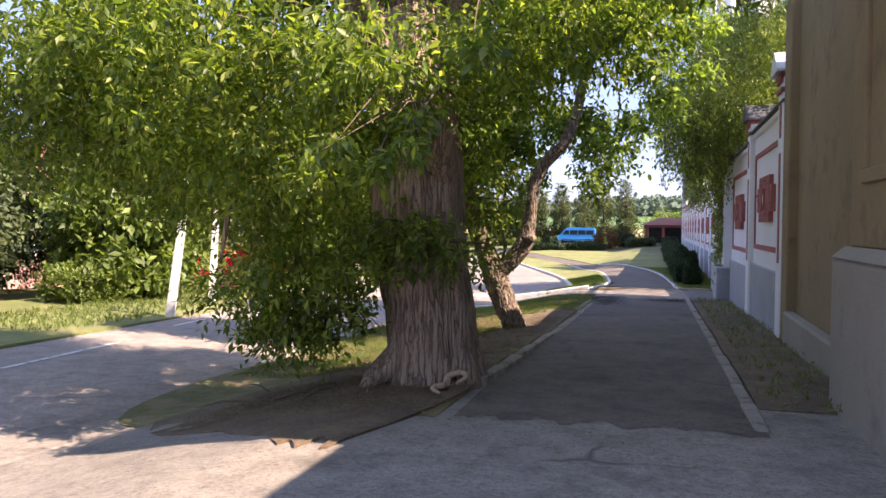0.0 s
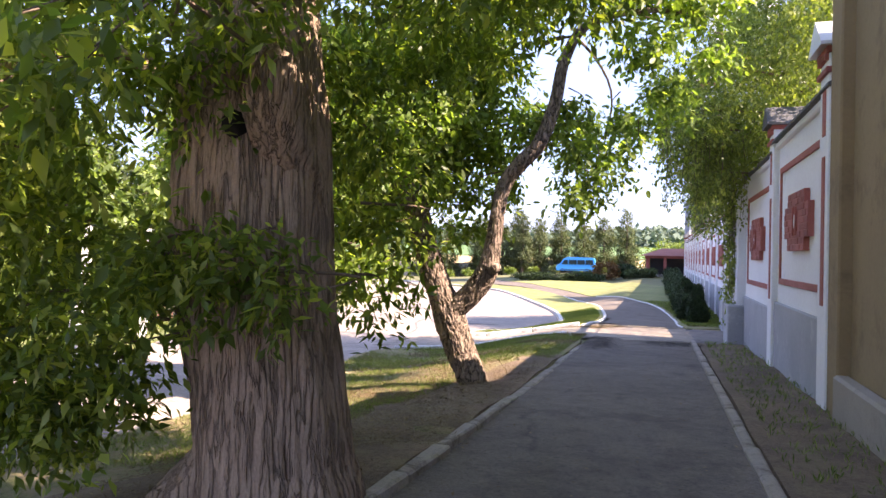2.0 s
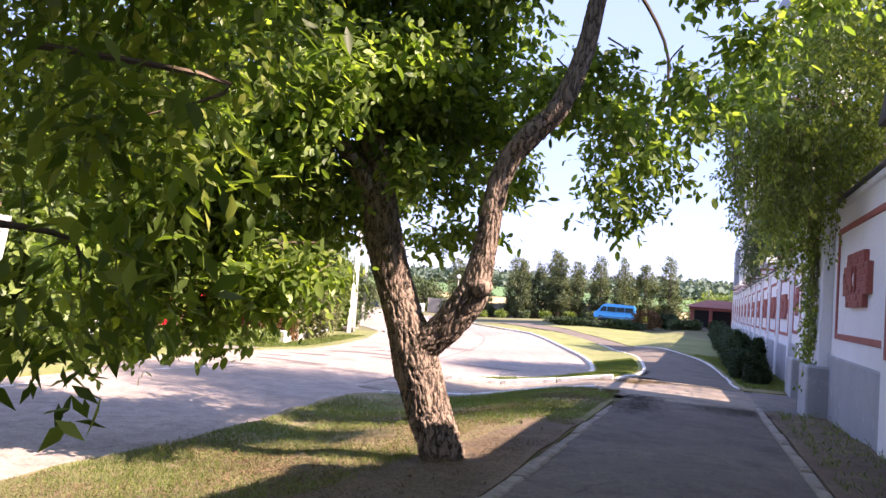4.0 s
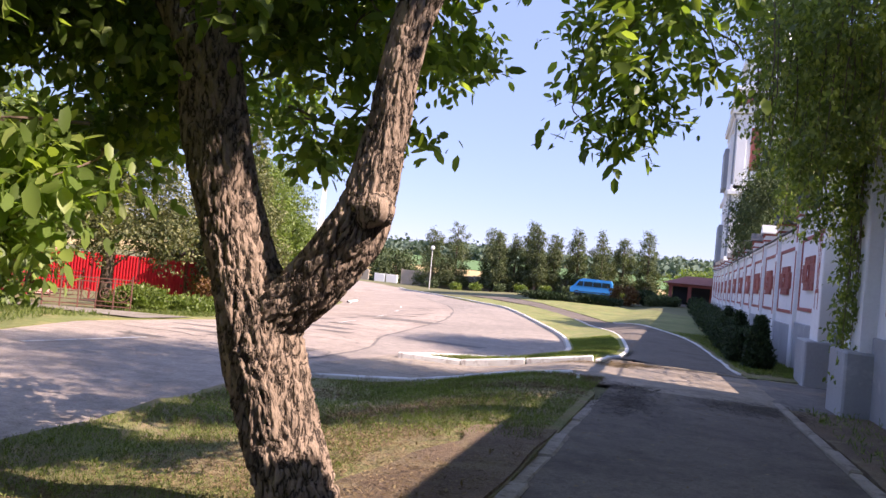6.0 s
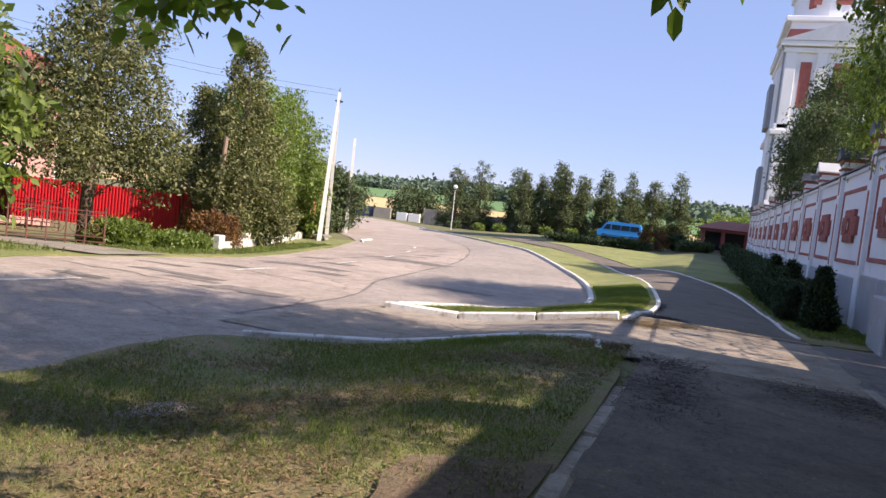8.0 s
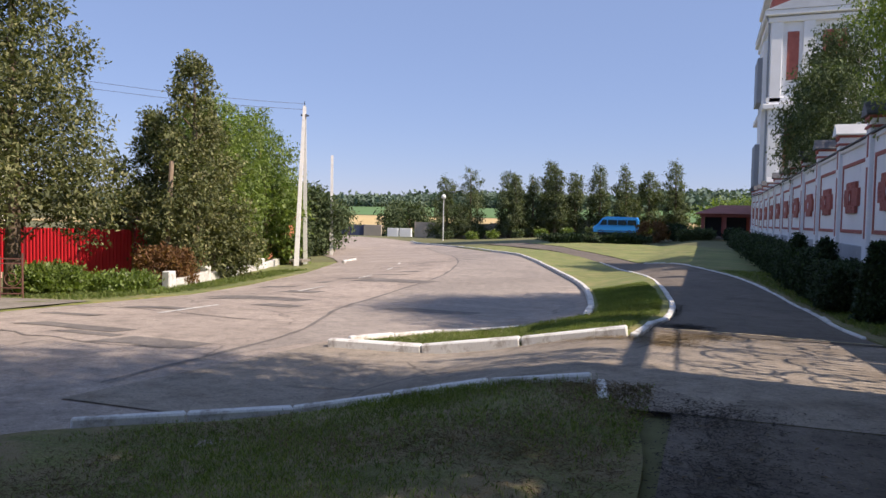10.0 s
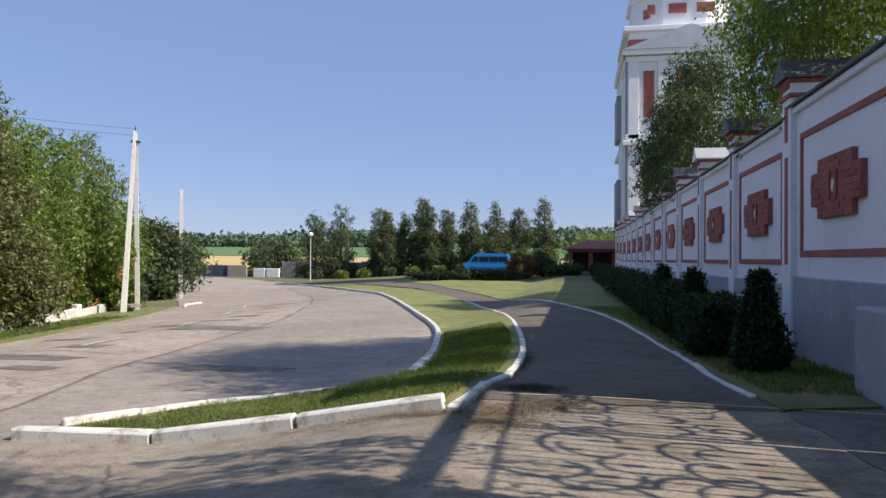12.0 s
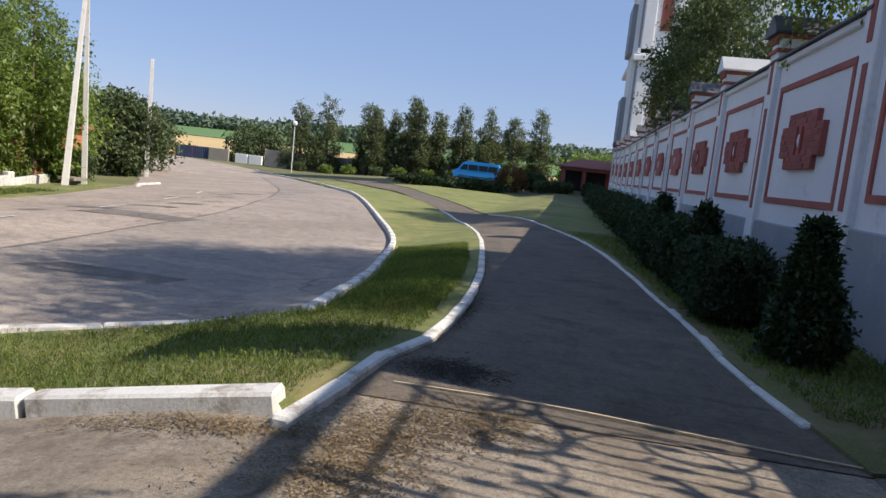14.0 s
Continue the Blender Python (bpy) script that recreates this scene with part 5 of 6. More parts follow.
tree("tree", "pointed thuja with a ragged top by the old pole", -21.6, 41.5, 7.7, 2.9, M_CEDAR, 33, "cone", 7600, 0.15, 0.08)
tree("tree", "small thuja behind the road sign pole", -25.0, 43.0, 5.6, 2.7, M_CEDAR, 34, "cone", 4600, 0.15, 0.3)
tree("tree", "bright leafy tree behind the low white wall", -27.2, 50.5, 7.6, 2.7, M_GREEN, 35, "round", 3600, 0.18, 0.2)
tree("tree", "bright leafy young tree beside the concrete poles", -30, 58.5, 8.3, 2.7, M_GREEN, 36, "round", 3200, 0.18, 0.25)
tree("tree", "low leafy tree behind the concrete poles", -27.6, 55.6, 4.6, 2.2, M_GREEN, 57, "round", 2000, 0.26, 0.02)
tree("tree", "bushy green tree behind the low wall", -23.6, 45.2, 6.9, 2.4, M_GREEN, 37, "round", 2600, 0.18, 0.22)
tree("tree", "dark dense garden tree past the poles", -37, 76, 4.0, 3.4, M_FAR, 38, "round", 2200, 0.35, 0.05)
tree("tree", "dark garden tree past the poles", -41, 84, 4.2, 3.6, M_FAR, 39, "round", 1800, 0.38, 0.05)
tree("tree", "garden tree behind the brick wall", -33, 64, 4.6, 3.2, M_GREEN, 40, "round", 1800, 0.32, 0.08)
tree("tree", "round green tree by the far white walls", -53, 140, 3.6, 5.0, M_FAR, 41, "round", 1600, 0.5, 0.05)
tree("tree", "slender poplar far beyond the road", -60, 150, 4.2, 2.4, M_FAR, 42, "cone", 900, 0.5, 0.05)
tree("tree", "light green tree behind the red pavilion", 2.5, 118, 3.4, 4.8, M_GREEN, 43, "round", 1800, 0.45, 0.1)
tree("tree", "light green tree behind the red pavilion", 8, 120, 3.8, 4.6, M_GREEN, 44, "round", 1400, 0.45, 0.1)
for k, (x, top, w) in enumerate(((-39.6, 7.6, 2.4), (-36.2, 9.2, 2.5), (-30.4, 8.7, 2.1), (-28.5, 8.0, 2.0), (-26.2, 7.7, 1.9), (-23.9, 10.2, 1.6), (-22.4, 9.7, 1.6), (-19.8, 8.2, 2.0), (-16.4, 9.6, 1.9), (-12.3, 9.0, 2.0), (-9.2, 8.4, 2.2), (-5.6, 9.9, 2.0))):
    tree("tree", "ragged grey-green conifer in the far row", x, 123 + (k % 3) * 1.6, top, w * 0.95, M_ROW, 60 + k, "ragged", 1800, 0.32, 0.1, "far row of conifers", spread=0.35)
for k, (x, y, top, w) in enumerate(((-26, 22, 6.5, 3.2), (-30, 16, 8.0, 3.8), (-24, 10, 7.5, 3.6), (-28, 4, 8.5, 4.0), (-24, -4, 8, 3.8), (-32, 26, 7, 3.5), (-22, 17, 4.6, 2.4), (-31, -12, 9, 4.2), (-19.5, 25, 5.2, 2.6), (-18.5, 12, 5.0, 2.6), (-17.5, 20.5, 4.4, 2.2), (-36, 22, 9, 4.4), (-38, 30, 9, 4.2), (-20, 5, 6, 3.0), (-25, 28.5, 8, 3.2), (-21, 24.5, 6.4, 2.6))):
    tree("tree", "leafy garden tree across the road", x, y, top, w, M_GREEN if k % 3 else M_FAR, 80 + k, "round", 1900, 0.3, 0.06, "garden trees across the road")

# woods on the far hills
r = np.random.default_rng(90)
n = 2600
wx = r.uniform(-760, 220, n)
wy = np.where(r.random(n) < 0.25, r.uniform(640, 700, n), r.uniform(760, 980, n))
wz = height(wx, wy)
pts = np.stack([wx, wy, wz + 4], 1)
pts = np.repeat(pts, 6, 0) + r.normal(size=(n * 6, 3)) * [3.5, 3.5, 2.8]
solo("far_wood", tri_mesh("far_wood", *leaf_cloud(r, pts, 4, 4.2, 5, 0.0, 0.9)), M_HAZE, "wooded ridge on the horizon, distance haze put into its leaf colour", "wood", kind="stuff")

# ---- hedges and bushes by the wall ----


def bush(label, x, y, w, h, mat, seed, shape="round", count=900, size=0.06, length=None, group="", name="bush", lift=0.08):
    """Clipped or loose: stems, a dark heart and a coat of small leaves."""
    r = np.random.default_rng(seed)
    g = gz(x, y) + lift
    ln = length or w
    b = thing(name, label, "bush", group)
    n = 8
    part("stem", mesh_of("stem", *gather([tube([(x, y, g - 0.1), (x + math.cos(k) * w * 0.15, y + math.sin(k) * ln * 0.15, g + h * 0.4), (x + math.cos(k) * w * 0.25, y + math.sin(k) * ln * 0.25, g + h * 0.75)], [0.025, 0.02, 0.006], 5) for k in range(n)])), M_TWIG, b)
    d = unit(r.normal(size=(count, 3)))
    rr = 0.72 + 0.32 * r.random((count, 1))
    if shape == "cone":
        u = r.random(count) ** 1.25
        a = r.random(count) * 6.283
        wob = 0.85 + 0.2 * np.sin(a * 3 + u * 9) + 0.12 * r.normal(size=count)
        rad = np.where(u < 0.12, 0.75 + u * 2, 1.0 - (u - 0.12) * 0.98) * wob
        pts = np.stack([x + np.cos(a) * rad * w / 2, y + np.sin(a) * rad * ln / 2, g + 0.04 + u * h], 1)
    else:
        box = np.sign(d) * np.abs(d) ** 0.7
        lump = 1 + 0.14 * np.sin(d[:, :1] * 5 + seed) * np.cos(d[:, 1:2] * 4 + d[:, 2:] * 3)
        pts = box * rr * lump * [w / 2, ln / 2, h / 2] + [x, y, g + h * 0.52]
    part("leaves", tri_mesh("leaves", *leaf_cloud(r, pts, 6, size, size * 1.8, -0.35, 0.5)), mat, b)
    return b


bush("small dark clipped thuja cone", 1.38, 30.4, 0.66, 1.28, M_THUJA, 1, "cone", 3000, 0.06, group="thujas by the wall")
bush("dark thuja hedge with a rounded top", 1.2, 33.0, 0.95, 0.95, M_THUJA, 2, "round", 4200, 0.06, 2.4, "thujas by the wall")
for k, (y, w, h, ln, s) in enumerate(((36.2, 1.2, 1.15, 1.8, "round"), (35.0, 0.7, 1.5, 0.7, "cone"), (38.6, 1.3, 1.2, 2.0, "round"), (41.4, 1.3, 1.25, 2.2, "round"), (39.9, 0.7, 1.55, 0.7, "cone"), (44.4, 1.4, 1.2, 2.4, "round"), (47.6, 1.4, 1.2, 2.4, "round"), (51, 1.5, 1.3, 2.6, "round"), (54.6, 1.5, 1.2, 2.8, "round"), (58.4, 1.5, 1.3, 3, "round"), (63, 1.6, 1.3, 3.2, "round"), (68, 1.6, 1.3, 3.4, "round"), (73, 1.6, 1.3, 3.6, "round"))):
    bush("dark rounded thuja bush along the wall" if s == "round" else "narrow dark thuja cone", 1.25 - 0.006 * (y - 33), y, w * 0.85, h * 0.9, M_THUJA, 100 + k, s, 2000 if y < 45 else 1100, 0.075 if y < 45 else 0.1, ln, "thujas by the wall")
for k, (x, y, w, h, mt, lab) in enumerate(((-20.2, 38.2, 1.9, 1.4, M_RUSTBUSH, "copper-leaved shrub on the verge"), (-21.8, 34.6, 1.9, 0.65, M_GREEN, "fresh green shrub by the fence"), (-20.4, 33.4, 1.6, 0.9, M_GREEN, "low green weeds by the iron fence"), (-23.3, 36.2, 1.8, 0.6, M_GREEN, "green shrub before the red fence"),
                                      (-19.2, 35, 1.8, 0.6, M_GREEN, "low grass tuft on the verge"), (-17.5, 19, 2.4, 1.2, M_GREEN, "sunlit weeds on the verge"), (-18.5, 14, 3, 1.4, M_GREEN, "sunlit weeds on the verge"), (-16.5, 9.5, 2.6, 1.2, M_GREEN, "sunlit weeds on the verge"), (-20, 22.5, 2.6, 1.6, M_GREEN, "green shrub on the verge"),
                                      (-26.4, 57.2, 2.0, 1.6, M_FAR, "dark shrub behind the poles"), (-29, 52, 3.0, 2.0, M_GREEN, "garden shrub by the brick wall"), (-28.0, 53.4, 3.2, 2.9, M_GREEN, "tall garden shrub by the brick wall"), (-25.6, 47.4, 2.4, 2.2, M_GREEN, "leafy shrub behind the low wall"))):
    bush(lab, x, y, w, h, mt, 130 + k, "round", 900, 0.13, lift=0.02)
for k, (x, y, w, h, mt) in enumerate(((-6.5, 93, 3.0, 1.9, M_RUSTBUSH), (-4.2, 95, 2.2, 1.5, M_THUJA), (-1.6, 91, 2.0, 0.8, M_FAR), (-9, 91, 2.4, 0.7, M_FAR), (1.2, 90, 1.4, 0.9, M_THUJA), (-3.0, 90.5, 1.6, 0.8, M_FAR))):
    bush("ornamental shrub before the pavilion", x, y, w, h, mt, 160 + k, "round", 700, 0.2, group="shrubs by the pavilion", lift=0.0)
bush("low dark flowering hedge across the lawn", -11.4, 87.2, 10.5, 0.75, M_THUJA, 170, "round", 2600, 0.17, 1.4, name="hedge", lift=0.0)
for k in range(9):
    bush("small round shrub under the conifers", -38 + k * 3.6, 119 + (k % 2), 1.4, 0.9, M_GREEN if k % 3 else M_FAR, 180 + k, "round", 220, 0.25, group="shrubs under the conifers", lift=0.0)

# ---- across the road ----


def line_fence(name, a, b, z0, z1, mat, label, rib=0.16, depth=0.035, category="fence"):
    """Ribbed sheet panels on posts between two points."""
    f = thing(name, label, category)
    d = Vector((b[0] - a[0], b[1] - a[1], 0))
    ln = d.length
    m = Matrix.Translation((a[0], a[1], 0)) @ Matrix.Rotation(math.atan2(d.y, d.x), 4, "Z")
    n = max(1, round(ln / 2.4))
    for k in range(n):
        s, e = k * ln / n + 0.03, (k + 1) * ln / n - 0.03
        ribs = int((e - s) / rib)
        prof = []
        for i in range(ribs):
            u = s + (e - s) * i / ribs
            prof += [(u, 0), (u + rib * 0.45, 0), (u + rib * 0.55, -depth), (u + rib * 0.92, -depth)]
        prof.append((e, 0))
        verts = [(x, y, z0) for x, y in prof] + [(x, y, z1) for x, y in prof] + [(x, y + 0.02, z0) for x, y in prof] + [(x, y + 0.02, z1) for x, y in prof]
        c = len(prof)
        faces = [(i, i + 1, c + i + 1, c + i) for i in range(c - 1)] + [(2 * c + i + 1, 2 * c + i, 3 * c + i, 3 * c + i + 1) for i in range(c - 1)] + [(c + i, c + i + 1, 3 * c + i + 1, 3 * c + i) for i in range(c - 1)]
        part("panel", mesh_of("panel", verts, faces), mat, f, at=m)
        part("post", block(s - 0.07, -0.01, z0 - 0.4, s + 0.01, 0.06, z1 + 0.05, 0.008), M_DARKRED, f, at=m)
    part("rail", block(0, 0.025, z1 - 0.3, ln, 0.06, z1 - 0.24, 0), M_DARKRED, f, at=m)
    return f


line_fence("fence", (-34, 38.6), (-24.4, 41.0), -1.85, 0.12, M_REDSHEET, "bright red corrugated metal fence")
line_fence("fence", (-24.3, 41.05), (-23.5, 41.3), -1.85, 0.3, M_REDSHEET, "narrow red metal wicket panel")
line_fence("fence", (-34.2, 33.5), (-25.6, 33.2), -1.35, 0.55, M_DARKRED, "dark red corrugated metal fence under the trees")
line_fence("gate", (-23.6, 28.4), (-21.9, 29.6), -1.2, 0.25, M_DARKRED, "dark red sheet metal gate leaf", category="gate")
iron = thing("fence", "low rusty wrought iron fence with scrolls", "fence")
fa, fb = Vector((-21.6, 29.9, gz(-21.5, 30) + 0.07)), Vector((-18.95, 31.2, gz(-19, 31) + 0.07))
fd = (fb - fa).normalized()
fm = Matrix.Translation(fa) @ Matrix.Rotation(math.atan2(fd.y, fd.x), 4, "Z")
fl = (fb - fa).length
for z in (0.12, 0.28, 0.95, 1.08):
    part("rail", block(0, -0.015, z, fl, 0.015, z + 0.03, 0), M_RUST, iron, at=fm)
for k in range(6):
    part("post", block(fl * k / 5 - 0.02, -0.02, 0, fl * k / 5 + 0.02, 0.02, 1.15 if k % 5 else 1.25, 0.004), M_RUST, iron, at=fm)
for k in range(5):
    sv, sf = curl(fl * (k + 0.5) / 5, 0.55, 0.24, 1.6, 1 if k % 2 else -1, 0.0, 0.012)
    part("scroll", mesh_of("scroll", [(v[1], v[0], v[2]) for v in sv], sf), M_RUST, iron, at=fm)
iron2 = copy_thing(iron, pose(0, 0, 0))
iron2.matrix_basis = Matrix.Translation((-4.4, 2.2, -0.02)) @ Matrix.Rotation(0.0, 4, "Z")

low = thing("low_wall", "low whitewashed garden wall along the verge", "wall", kind="structure")
for (ax, ay), (bx, by) in zip([(-18.9, 36.9), (-20.6, 41), (-22.4, 45.6), (-24.6, 50.8)], [(-20.6, 41), (-22.4, 45.6), (-24.6, 50.8), (-27, 56.3)]):
    d = Vector((bx - ax, by - ay, 0))
    z = gz((ax + bx) / 2, (ay + by) / 2)
    part("section", block(0, -0.14, -0.5, d.length - 0.02, 0.14, 0.42, 0.02), M_WHITEKERB, low, at=Matrix.Translation((ax, ay, z)) @ Matrix.Rotation(math.atan2(d.y, d.x), 4, "Z"))
    part("pillar", block(-0.16, -0.18, -0.4, 0.16, 0.18, 0.75, 0.03), M_WHITEKERB, low, at=(ax, ay, z))


def house(name, label, x, y, w, d, z0, z1, turn, wall, roof, rise=2.2, windows=2):
    h = thing(name, label, "house", at=(x, y, 0), turn=turn)
    part("wall", block(-w / 2, -d / 2, z0 - 1, w / 2, d / 2, z1, 0.02), wall, h)
    part("roof", prism([(-w / 2 - 0.4, z1), (w / 2 + 0.4, z1), (w / 2 + 0.4, z1 + 0.12), (0, z1 + rise), (-w / 2 - 0.4, z1 + 0.12)], d + 0.8, "y", -d / 2 - 0.4), roof, h)
    for k in range(windows):
        wx = -w / 2 + w * (k + 0.5) / windows
        for z in np.arange(z0 + 1.0, z1 - 1.2, 2.9):
            win = part("window", block(wx - 0.6, -d / 2 - 0.05, z, wx + 0.6, -d / 2 + 0.02, z + 1.4, 0.01), M_WHITE, h, "white window frame")
            part("pane", block(wx - 0.5, -d / 2 - 0.06, z + 0.1, wx + 0.5, -d / 2 - 0.03, z + 1.3, 0), M_GLASS, win)
    return h


house("house", "pink plastered house with a white gable behind the trees", -43, 43, 10, 9, -1.8, 4.6, 55, M_PINK, M_TILE, 3.0)
house("house", "white upper storey with a red roof behind the trees", -50, 50, 9, 8, -1.8, 7.0, 55, M_WHITE, M_TILE, 2.4)
house("house", "orange brick garden house behind the low wall", -34, 60, 8, 6, -2.4, 0.5, 62, M_ORANGE, M_TILE, 1.2)
house("house", "small brick shed beside the red fence", -27.0, 45.8, 4, 3, -1.9, 0.2, 62, M_ORANGE, M_TILE, 0.7, 1)


def pole(name, label, foot, top, r0, r1, mat, sides=8, category="utility pole"):
    p = thing(name, label, category)
    part("shaft", mesh_of("shaft", *tube([foot, tuple((a + b) / 2 for a, b in zip(foot, top)), top], [r0, (r0 + r1) / 2, r1], sides)), mat, p)
    return p


pa = thing("utility_pole", "pair of white concrete power poles leaning together", "utility pole")
za, zc = gz(-24, 53.4), gz(-25.3, 57)
part("shaft", mesh_of("shaft", *tube([(-24.05, 53.6, za - 0.4), (-24.55, 55.2, 7.5)], [0.19, 0.11], 4)), M_POLE, pa)
part("brace", mesh_of("brace", *tube([(-25.2, 56.6, zc - 0.4), (-24.6, 55.35, 7.45)], [0.18, 0.11], 4)), M_POLE, pa)
part("bracket", block(-24.75, 55.1, 6.9, -24.4, 55.5, 7.0, 0.01), M_IRON, pa)
part("pin", mesh_of("pin", *tube([(-24.57, 55.25, 7.4), (-24.57, 55.25, 7.8)], [0.03, 0.02], 6)), M_IRON, pa)
bx = thing("slab", "small concrete slab leaning at the pole's foot", "slab")
part("top", block(-24.9, 54.2, za + 0.25, -24.0, 55.2, za + 0.4, 0.02), M_CONCRETE, bx)
part("foot", block(-24.8, 54.4, za - 0.2, -24.4, 55.0, za + 0.25, 0.02), M_CONCRETE, bx)
pole("utility_pole", "single white concrete power pole", (-34.45, 76.8, gz(-34.45, 76.8) - 0.4), (-34.5, 76.85, 6.48), 0.23, 0.16, M_POLE, 4)
pole("utility_pole", "short weathered wooden pole by the shrubs", (-20.9, 39.0, gz(-20.9, 39) - 0.3), (-20.6, 39, 2.85), 0.11, 0.09, M_WOOD)
for k, (x, y) in enumerate(((-12.2, 16.1), (-13.8, 20.3))):
    pole("post", "whitewashed concrete post on the verge", (x, y, gz(x, y) - 0.3), (x + 0.45 - 0.3 * k, y + 0.1, gz(x, y) + 2.9 + k * 0.2), 0.16, 0.12, M_POLE, 4, "post")
wire = thing("cable", "thin dark overhead cables between the poles", "cable")
for o in (0.0, 0.35):
    p = [(-24.55 + (-45 + 24.55) * u, 55.3 + (22 - 55.3) * u, 7.3 + o + 3.0 * u * u - 2.4 * u * (1 - u)) for u in np.linspace(0, 1, 14)]
    part("strand", mesh_of("strand", *tube(p, [0.012] * 14, 4)), M_IRON, wire)
lx, ly = -34.6, 108.0
lamp = thing("street_lamp", "slim grey street lamp with a white globe", "street lamp")
part("pole", mesh_of("pole", *tube([(lx, ly, gz(lx, ly) - 0.2), (lx, ly, 3.4)], [0.07, 0.05], 8)), M_POLE, lamp)
bm = bmesh.new()
bmesh.ops.create_uvsphere(bm, u_segments=14, v_segments=10, radius=0.3, matrix=Matrix.Translation((lx, ly, 3.65)))
part("globe", bm, M_LAMPWHITE, lamp, "white glass globe")
part("collar", block(lx - 0.12, ly - 0.12, 3.28, lx + 0.12, ly + 0.12, 3.4, 0.02), M_IRON, lamp)

# ---- far end: van, fence, pavilion ----
vx, vy, vz = -12.2, 112.0, gz(-13, 112) - 0.02
van = thing("van", "bright blue minibus with dark windows, parked", "van", at=(vx, vy, vz))
L_ = 2.85
prof = [(-L_, 0.35), (L_, 0.35), (L_, 0.6), (L_ - 0.02, 1.9), (L_ - 0.2, 2.3), (-1.15, 2.38), (-1.75, 2.1), (-2.3, 1.35), (-L_ + 0.05, 1.1), (-L_, 0.8)]
bm = prism(prof, 1.9, "y", -0.95)
bmesh.ops.bevel(bm, geom=list(bm.edges), offset=0.06, segments=2, affect="EDGES")
body = part("body", bm, M_BLUE, van)
for k, (a, b) in enumerate(((-0.95, 0.2), (0.3, 1.4), (1.5, 2.6))):
    part("window", prism([(a, 1.3), (b, 1.3), (b, 1.95), (a, 1.95)], 0.04, "y", -0.985), M_GLASS, van)
part("window", prism([(-2.0, 1.3), (-1.1, 1.3), (-1.1, 1.95), (-1.6, 1.95)], 0.04, "y", -0.985), M_GLASS, van, "sloping cab window")
part("windscreen", prism([(-2.36, 1.36), (-2.27, 1.36), (-1.74, 2.08), (-1.83, 2.08)], 1.5, "y", -0.75), M_GLASS, van)
part("bumper", block(-L_ - 0.06, -0.9, 0.35, -L_ + 0.1, 0.9, 0.65, 0.03), M_IRON, van)
part("headlight", block(-L_ - 0.02, -0.9, 0.8, -L_ + 0.15, -0.6, 1.0, 0.03), M_LAMPWHITE, van)
part("sill", block(-2.2, -0.975, 0.5, 2.6, -0.94, 0.58, 0.01), M_IRON, van, "dark side moulding")
for wx in (-1.85, 1.75):
    for wy in (-0.85, 0.85):
        wheel = part("wheel", mesh_of("wheel", [(v[0], v[1], v[2]) for v in tube([(wx, wy - 0.11, 0.34), (wx, wy - 0.1, 0.34), (wx, wy + 0.1, 0.34), (wx, wy + 0.11, 0.34)], [0.28, 0.34, 0.34, 0.28], 18)[0]], tube([(wx, wy - 0.11, 0.34), (wx, wy - 0.1, 0.34), (wx, wy + 0.1, 0.34), (wx, wy + 0.11, 0.34)], [0.28, 0.34, 0.34, 0.28], 18)[1]), M_TYRE, van)
        part("rim", mesh_of("rim", *tube([(wx, wy - 0.13, 0.34), (wx, wy + 0.13, 0.34)], [0.2, 0.2], 14)), M_RIM, wheel)

cf = thing("fence", "long grey-brown concrete fence behind the conifers", "fence")
for k in range(6, 22):
    x = -62 + k * 2.6
    z = gz(x, 127)
    part("panel", block(x, 126.9, z - 0.6, x + 2.5, 127.05, z + 2.5, 0.02), M_GREYWALL, cf)
    part("post", block(x - 0.1, 126.85, z - 0.6, x + 0.0, 127.1, z + 2.65, 0.02), M_GREYWALL, cf)
for k, (x, w, h, m) in enumerate(((-56.5, 3.4, 2.0, M_GREYWALL), (-52.6, 2.0, 1.5, M_WHITE), (-50.2, 2.2, 1.5, M_WHITE))):
    z = gz(x, 132)
    solo("wall_block", block(x - w / 2, 131.7, z - 0.6, x + w / 2, 132.1, z + h, 0.04), m, "pale rendered wall block by the far road", "wall", "pale wall blocks")
line_fence("gate", (-63.5, 131), (-58.3, 132), gz(-60, 131), gz(-60, 131) + 1.9, M_NAVY, "dark navy sheet gate far down the road", 0.3, category="gate")

pv = thing("pavilion", "open red wooden pavilion with a tiled roof", "pavilion")
px0, px1, py0, py1 = -1.9, 5.4, 94.0, 101.0
pz = gz(0, 97)
part("floor_slab", block(px0, py0, pz - 0.5, px1, py1, pz + 0.1, 0.02), M_CONCRETE, pv)
for x in (px0 + 0.3, (px0 + px1) / 2 - 1.3, (px0 + px1) / 2 + 1.2, px1 - 0.3):
    for y in (py0 + 0.3, py1 - 0.3):
        part("pillar", block(x - 0.17, y - 0.17, pz + 0.1, x + 0.17, y + 0.17, pz + 2.15, 0.02), M_RED, pv, "red painted pillar")
part("beam", block(px0, py0, pz + 2.15, px1, py0 + 0.35, pz + 2.45, 0.02), M_RED, pv)
part("beam", block(px0, py1 - 0.35, pz + 2.15, px1, py1, pz + 2.45, 0.02), M_RED, pv)
part("back_wall", block(px0 + 0.5, py1 - 0.3, pz + 0.1, px1 - 0.5, py1 - 0.1, pz + 2.15, 0), M_IRON, pv, "dark back wall")
bm = bmesh.new()
